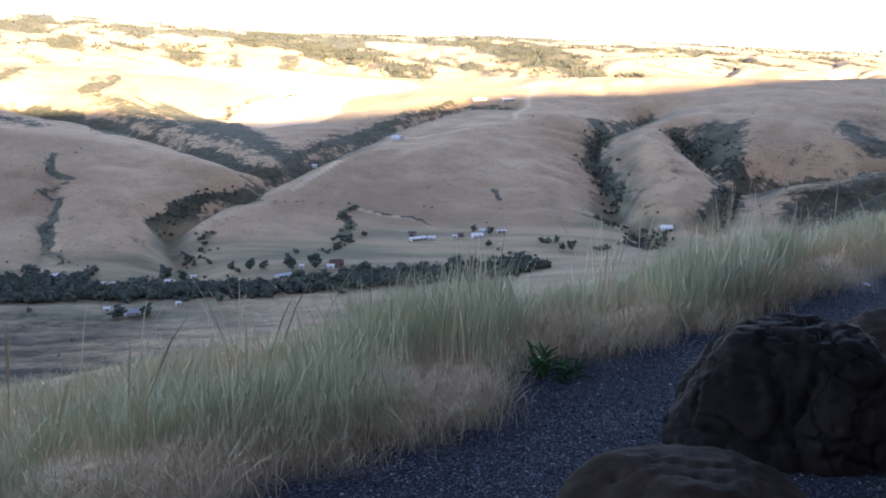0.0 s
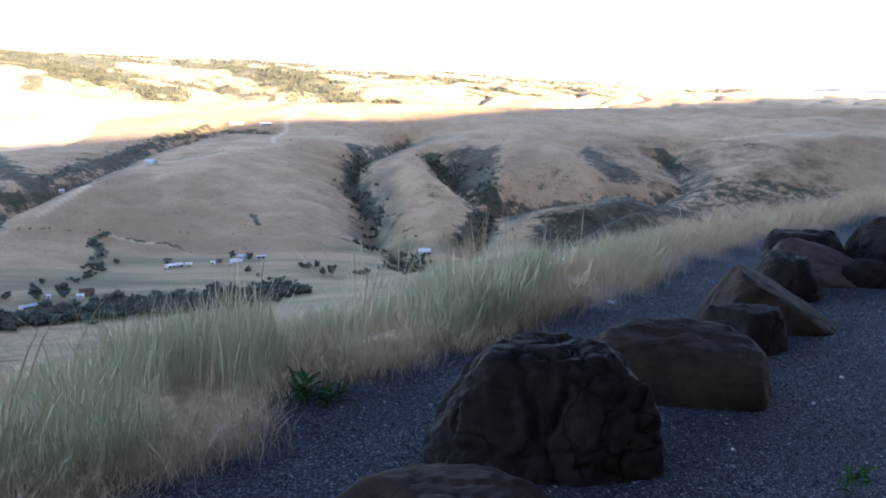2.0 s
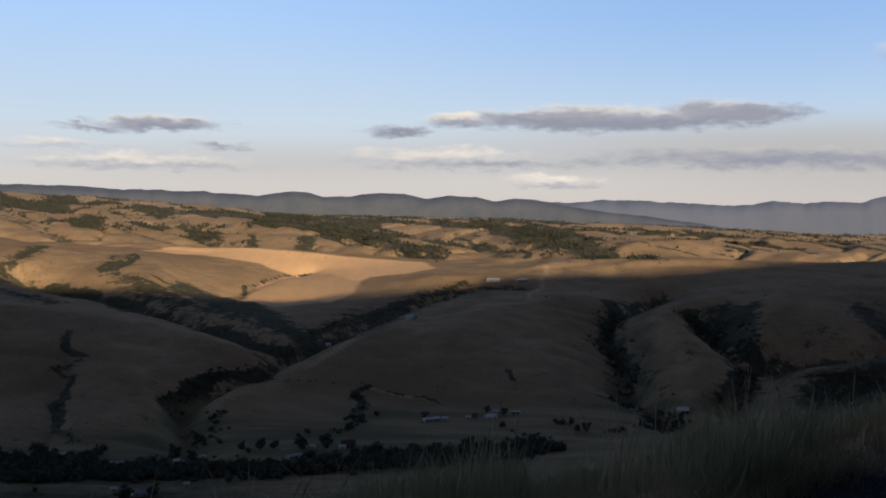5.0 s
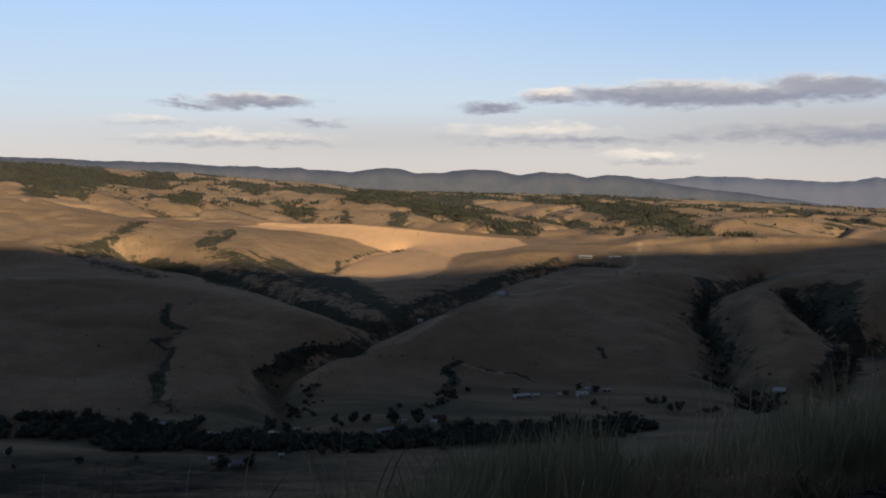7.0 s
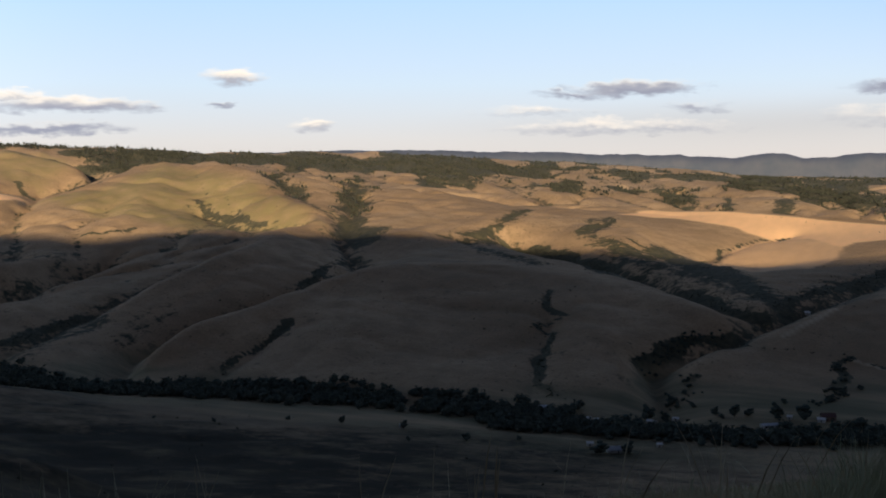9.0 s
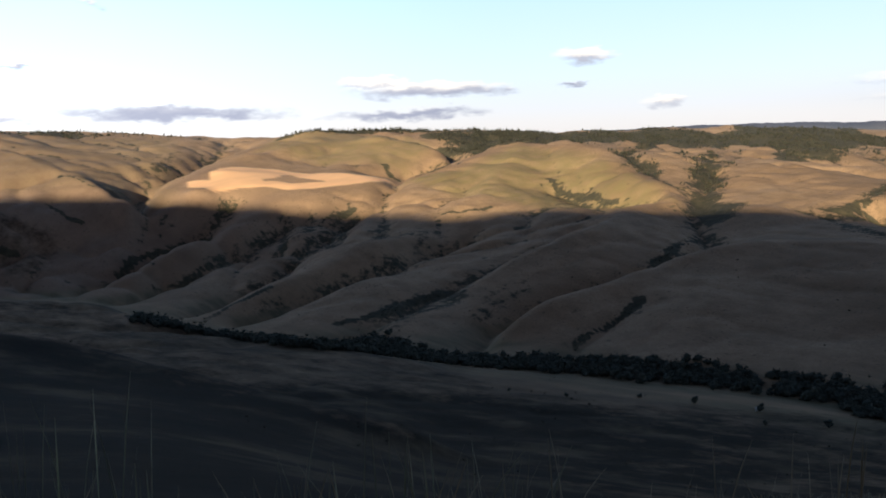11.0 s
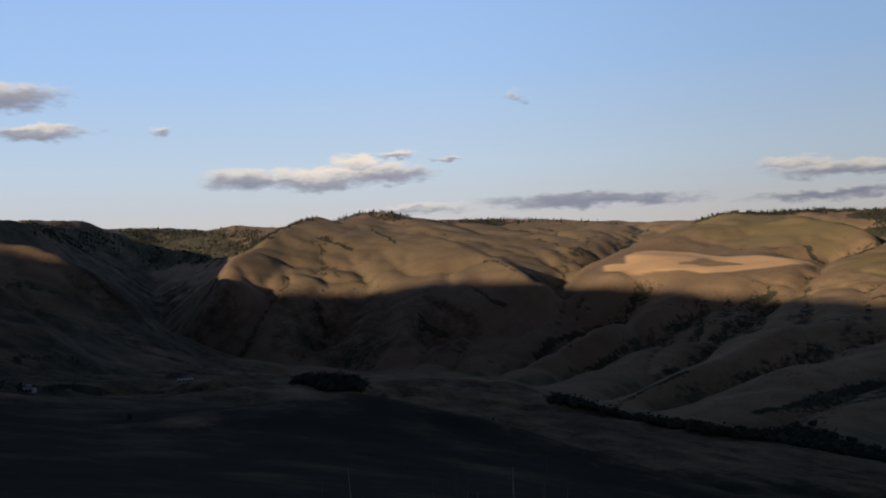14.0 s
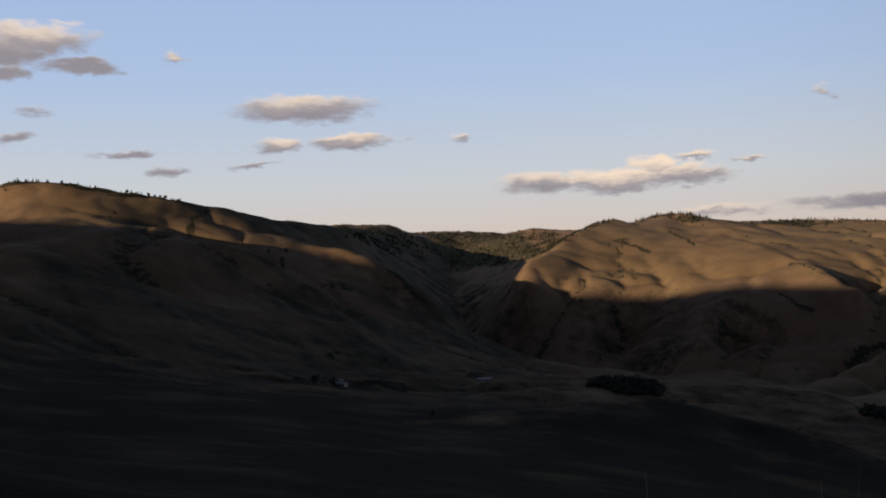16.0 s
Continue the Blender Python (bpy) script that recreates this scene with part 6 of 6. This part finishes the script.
# clumps of taller stems along the edge up the valley
STEMS = np.array(((-3.54, 1.07, 0.90), (-3.50, 1.19, 0.91), (-3.46, 1.31, 0.86), (-3.33, 1.62, 0.81), (-3.28, 1.70, 0.86), (-3.23, 1.80, 0.79), (-2.90, 2.30, 0.76), (-2.85, 2.36, 0.82), (-2.55, 2.68, 0.76), (-2.48, 2.75, 0.79)))
for x, y, top in STEMS:
    n = 9
    sx, sy = x + GR.normal(0, 0.16, n), y + GR.normal(0, 0.16, n)
    grass("tall_stems", sx, sy, (top - height(sx, sy)) * GR.uniform(0.6, 1.0, n), MAT_GREEN_GRASS, "clump of tall pale stems on the bank's edge", 4, 0.12, 0.0015, 0.04, 0.5)
# the bank below the verge: green and dry tufts, thinning out down the slope
for x0, x1, d0, d1, n, blades, wide, tall in ((-8.0, 1.0, 2.3, 7.0, 1500, 14, 0.0016, 0.7), (1.0, 9.0, 2.4, 9.0, 600, 10, 0.0024, 0.85), (-20.0, 2.0, 7.0, 20.0, 1700, 8, 0.0036, 0.6), (-34.0, 4.0, 20.0, 40.0, 1500, 6, 0.0065, 0.55)):
    for share, mat, lo, hi, label in ((0.6, MAT_GREEN_GRASS, 0.16, 0.52, "pale green wheatgrass on the bank below the verge"), (0.55, MAT_STRAW_GRASS, 0.12, 0.40, "dry grass on the bank below the verge")):
        x, y = tufts(int(n * share), x0, x1, d0, d1, 0.5)
        grass("bank_grass", x, y, tall * ragged(x, y, lo, hi), mat, label, blades, 0.34, wide, 0.10, 0.3)

# weeds
weed = Mat("weed_leaf", 0.6)
MAT_WEED = weed.colour(weed.mix(weed.node("ShaderNodeNewGeometry").outputs["Random Per Island"], (0.022, 0.055, 0.020), (0.050, 0.105, 0.038))).m


def weed_plant(x, y, size, seed, leaves=46):
    rng = random.Random(seed)
    top = tagged(new("weed"), "small bright green leafy weed at the gravel edge", "plant", "weeds on the gravel")
    top.matrix_world = pose(x, y, float(height(np.array(x), np.array(y))), 0, 0, rng.uniform(0, 360))
    for k in range(leaves):
        bm = bmesh.new()
        ln, wd = size * rng.uniform(0.45, 0.9), size * rng.uniform(0.045, 0.085)
        rows = [(0, 0.15), (0.3, 0.8), (0.6, 1.0), (0.85, 0.6), (1.0, 0.05)]
        vs = [(bm.verts.new((-wd * w, ln * s, 0.02 * size + 0.3 * ln * math.sin(s * 2.4))), bm.verts.new((0, ln * s, 0.3 * ln * math.sin(s * 2.4) - 0.02 * size)),
               bm.verts.new((wd * w, ln * s, 0.02 * size + 0.3 * ln * math.sin(s * 2.4)))) for s, w in rows]
        for a, b in zip(vs, vs[1:]):
            bm.faces.new((a[0], a[1], b[1], b[0]))
            bm.faces.new((a[1], a[2], b[2], b[1]))
        leaf = part("leaf", bm, MAT_WEED, top)
        leaf.matrix_basis = pose(rng.uniform(-0.3, 0.3) * size, rng.uniform(-0.3, 0.3) * size, rng.uniform(0, 0.45) * size, rng.uniform(-10, 60), rng.uniform(-25, 25), k * 137.5)
    return top


weed_plant(0.47, 5.02, 0.15, 1)
weed_plant(0.60, 4.98, 0.11, 2, 30)
weed_plant(2.45, 3.62, 0.12, 3, 18)

FARM = [
    ("barn", -111, 1137, 15, 18, "r"),
    ("house", -116, 1127, 8, 178, "w"),
    ("shed", -159, 1089, 20, 38, "g"),
    ("house", -262, 1140, 7, 18, "w"),
    ("house", -280, 1105, 6, 174, "w"),
    ("house", -312, 1046, 5, 35, "w"),
    ("house", -298, 1044, 6, 161, "w"),
    ("house", -235, 961, 5, 23, "w"),
    ("house", -264, 919, 13, 28, "g"),
    ("house", -146, 1127, 5, 179, "w"),
    ("shed", -29, 1268, 22, 31, "w"),
    ("house", -13, 1274, 8, 6, "w"),
    ("barn", -36, 1289, 9, 162, "d"),
    ("house", 40, 1286, 14, 16, "w"),
    ("barn", 48, 1310, 9, 143, "g"),
    ("shed", 70, 1312, 12, 6, "w"),
]
FARM += [
    ("house", 21, 1292, 7, 11, "d"),
    ("house", 14, 1283, 5, 171, "w"),
    ("shed", 21, 1142, 9, 29, "w"),
    ("house", 278, 1366, 17, 173, "w"),
    ("shed", 70, 2134, 28, 158, "w"),
    ("shed", 123, 2114, 24, 15, "w"),
    ("house", -73, 1771, 18, 147, "g"),
    ("house", -189, 1630, 8, 16, "w"),
    ("shed", -387, 1078, 22, 32, "b"),
    ("house", -330, 1050, 10, 9, "w"),
    ("house", -321, 1053, 5, 47, "w"),
    ("house", -291, 936, 6, 22, "w"),
    ("house", -277, 1111, 5, 174, "w"),
    ("house", -471, 924, 5, 45, "w"),
    ("shed", -1233, 119, 21, 49, "g"),
    ("shed", -1534, 353, 24, 86, "w"),
]
FARM += [
    ("house", -1343, 132, 5, 96, "w"),
]
LONE_TREES = [
    (-158, 1128, 15.6),
    (-133, 1129, 15.6),
    (-286, 1118, 15.8),
    (-186, 1130, 11.5),
    (-199, 1125, 11.5),
    (-220, 1133, 8.4),
    (-211, 1120, 7.3),
    (-251, 1170, 7.1),
    (-280, 1197, 10.1),
    (-294, 1070, 9.1),
    (-272, 905, 14.7),
    (-253, 922, 11.4),
    (-274, 1146, 10.8),
    (-160, 1189, 6.6),
    (-92, 1286, 8.2),
    (37, 1322, 7.9),
    (57, 1306, 7.8),
    (51, 1240, 8.5),
    (73, 1200, 5.5),
    (144, 1230, 10.2),
    (135, 1231, 7.9),
    (122, 1263, 8.1),
    (113, 1266, 5.8),
    (131, 1265, 7.0),
    (204, 1270, 5.3),
]
LONE_TREES += [
    (89, 1205, 5.0),
    (62, 1216, 5.0),
    (212, 1275, 5.3),
    (-395, 901, 8.1),
    (-356, 930, 5.5),
    (-468, 922, 7.6),
    (-528, 910, 6.7),
    (-581, 899, 5.9),
    (-608, 818, 4.7),
    (-427, 849, 3.9),
    (-605, 109, 3.0),
    (-669, 809, 4.3),
    (-1205, 91, 9.9),
    (-1227, 112, 7.9),
    (-1323, 154, 7.3),
]
# ---- farmsteads on the valley floor ----
def plain(name, colour, rough=0.7, grain=8.0):
    m = Mat(name, rough)
    c = m.mix(m.ramp(m.noise(grain, 4.0, 0.6), (0.3, v3(0.0)), (0.75, v3(0.7))), colour, tuple(0.72 * v for v in colour))
    return m.colour(c).m


MAT_ROOF = {"w": plain("pale_metal_roof", (0.62, 0.62, 0.62), 0.5), "g": plain("grey_metal_roof", (0.38, 0.40, 0.44), 0.5),
            "r": plain("dull_red_roof", (0.13, 0.075, 0.07), 0.7), "d": plain("dark_shingle_roof", (0.075, 0.07, 0.075), 0.85), "b": plain("bluish_metal_roof", (0.48, 0.50, 0.54), 0.45)}
MAT_WALL = {"w": plain("white_siding", (0.48, 0.46, 0.43)), "g": plain("grey_siding", (0.40, 0.39, 0.37)), "r": plain("weathered_barn_board", (0.20, 0.14, 0.11)),
            "d": plain("brown_siding", (0.22, 0.17, 0.13)), "b": plain("pale_siding", (0.36, 0.36, 0.36))}
MAT_OPENING = plain("dark_opening", (0.03, 0.03, 0.035), 0.4)
ROOF_WORD = {"w": "pale metal", "g": "grey metal", "r": "dull red", "d": "dark shingle", "b": "bluish metal"}


def box(bm, x0, x1, y0, y1, z0, z1):
    c = [bm.verts.new((x, y, z)) for z in (z0, z1) for x, y in ((x0, y0), (x1, y0), (x1, y1), (x0, y1))]
    for f in ((3, 2, 1, 0), (4, 5, 6, 7), (0, 1, 5, 4), (1, 2, 6, 5), (2, 3, 7, 6), (3, 0, 4, 7)):
        bm.faces.new([c[i] for i in f])


def building(kind, x, y, length, turn, look_key):
    """A gabled farm building: walls with gables, an overhanging roof, doors and windows set into the walls."""
    deep = {"house": 0.7, "barn": 0.65, "shed": 0.36}[kind] * length
    deep = max(4.0, min(deep, 14.0))
    eave = {"house": 2.4, "barn": 3.8, "shed": 2.4}[kind]
    length *= 0.88
    ridge = eave + deep * (0.28 if kind != "shed" else 0.2)
    word = {"house": "small farm house", "barn": "gabled farm barn", "shed": "long low farm shed"}[kind]
    top = tagged(new({"house": "farm_house", "barn": "barn", "shed": "farm_shed"}[kind]), f"{word} with a {ROOF_WORD[look_key]} roof", kind, "farm buildings in the valley")
    lx, ly = length / 2, deep / 2
    bm = bmesh.new()
    v = [bm.verts.new(p) for p in ((-lx, -ly, -1.5), (lx, -ly, -1.5), (lx, ly, -1.5), (-lx, ly, -1.5), (-lx, -ly, eave), (lx, -ly, eave), (lx, ly, eave), (-lx, ly, eave), (-lx, 0, ridge), (lx, 0, ridge))]
    for f in ((0, 1, 5, 4), (2, 3, 7, 6), (1, 2, 6, 9, 5), (3, 0, 4, 8, 7)):
        bm.faces.new([v[i] for i in f])
    part("wall", bm, MAT_WALL[look_key], top)
    o, th = 0.5, 0.18
    for side in (-1, 1):
        bm = bmesh.new()
        e = (ly + o) * side
        drop = (ridge - eave) / ly * o
        a = [bm.verts.new(p) for p in ((-lx - o, 0, ridge + 0.05), (lx + o, 0, ridge + 0.05), (lx + o, e, eave - drop + 0.05), (-lx - o, e, eave - drop + 0.05))]
        b = [bm.verts.new(p.co + Vector((0, 0, th))) for p in a]
        order = range(4)
        bm.faces.new([b[i] for i in order])
        bm.faces.new([a[3 - i] for i in order])
        for i in order:
            bm.faces.new([a[i], a[(i + 1) % 4], b[(i + 1) % 4], b[i]])
        bmesh.ops.recalc_face_normals(bm, faces=bm.faces)
        part("roof", bm, MAT_ROOF[look_key], top)
    for side in (-1, 1):
        s = side * (ly + 0.03)
        n = max(1, int(length / 4.5))
        for k in range(n):
            cx = -lx + (k + 0.5) * length / n
            bm = bmesh.new()
            if kind == "house":
                w, z0, z1 = (0.5, 0.0, 2.0) if k == n // 2 else (0.6, 0.9, 2.1)
            else:
                w, z0, z1 = (min(1.5, length / n * 0.3), 0.0, min(2.6, eave - 0.4))
            box(bm, cx - w, cx + w, s - 0.04, s + 0.04, z0, z1)
            if z0 == 0.0:
                part("door", bm, MAT_OPENING, top)
                continue
            frame_part = part("window", bm, MAT_WALL["w"], top)
            for half in (-1, 1):
                bm = bmesh.new()
                box(bm, cx + half * w * 0.5 - w * 0.4, cx + half * w * 0.5 + w * 0.4, s - 0.06, s + 0.06, z0 + 0.12, z1 - 0.12)
                part("pane", bm, MAT_OPENING, frame_part)
    if kind == "house":
        bm = bmesh.new()
        box(bm, lx * 0.4 - 0.35, lx * 0.4 + 0.35, -0.35, 0.35, ridge - 0.6, ridge + 0.9)
        part("chimney", bm, MAT_WALL["d"], top)
    top.matrix_world = pose(x, y, float(height(np.array(float(x)), np.array(float(y)))) + 0.4, 0, 0, turn)
    return top


for row in FARM:
    building(*row)


def lone_tree(seed):
    """A broad-leaved tree: tapered trunk, limbs and a ragged crown of many leaf clumps; one metre tall."""
    rng = np.random.default_rng(seed)
    top = tagged(new("tree"), "dark leafy tree on the valley floor", "tree", "trees round the farms")

    def limb(a, b, r0, r1):
        bm = bmesh.new()
        a, b = Vector(a), Vector(b)
        q = (b - a).to_track_quat("Z", "Y")
        rings = [[bm.verts.new(p + q @ Vector((math.cos(k * 1.0472) * r, math.sin(k * 1.0472) * r, 0))) for k in range(6)] for p, r in ((a, r0), ((a + b) / 2, (r0 + r1) / 2), (b, r1))]
        for u, w in zip(rings, rings[1:]):
            for k in range(6):
                bm.faces.new((u[k], u[(k + 1) % 6], w[(k + 1) % 6], w[k]))
        return bm
    trunk = part("trunk", limb((0, 0, -0.05), (0.01, 0.0, 0.35), 0.05, 0.028), MAT_BARK, top)
    tips = []
    for k in range(6):
        a = k * 1.05 + rng.uniform(-0.3, 0.3)
        tip = (math.cos(a) * 0.32, math.sin(a) * 0.32, rng.uniform(0.12, 0.72))
        part("limb", limb((0.0, 0.0, rng.uniform(0.06, 0.2)), tip, 0.02, 0.007), MAT_BARK, trunk)
        tips.append(tip)
    vs, fs, n = [], [], 0
    for k in range(38):
        base = np.array(tips[k % 6]) * rng.uniform(0.5, 1.2) if k < 24 else np.array([0, 0, 0.22 + 0.04 * (k - 24)])
        c = base + rng.normal(0, 0.07, 3)
        s = rng.uniform(0.11, 0.22)
        v = ICO_V * (1 + rng.uniform(-0.3, 0.3, (len(ICO_V), 1))) * s * np.array([1, 1, 0.8]) + c
        v[:, 2] = np.clip(v[:, 2], 0.04, 1.0)
        vs.append(v)
        fs.append(ICO_F + n)
        n += len(v)
    me = bpy.data.meshes.new("crown")
    me.from_pydata(np.concatenate(vs).tolist(), [], np.concatenate(fs).tolist())
    me.materials.append(MAT_RIPARIAN)
    new("crown", me).parent = top
    return top


KINDS = [lone_tree(k) for k in (61, 62, 63)]
for k, (x, y, size) in enumerate(LONE_TREES):
    m = pose(x, y, float(height(np.array(float(x)), np.array(float(y)))), 0, 0, 67 * k)
    if k < 3:
        t = KINDS[k]
        t.matrix_world = m @ Matrix.Diagonal((size, size, size, 1))
    else:
        t = copy_thing(KINDS[k % 3], m)
        t.scale = (size, size, size * (1.0 + 0.25 * math.sin(k * 1.7)))
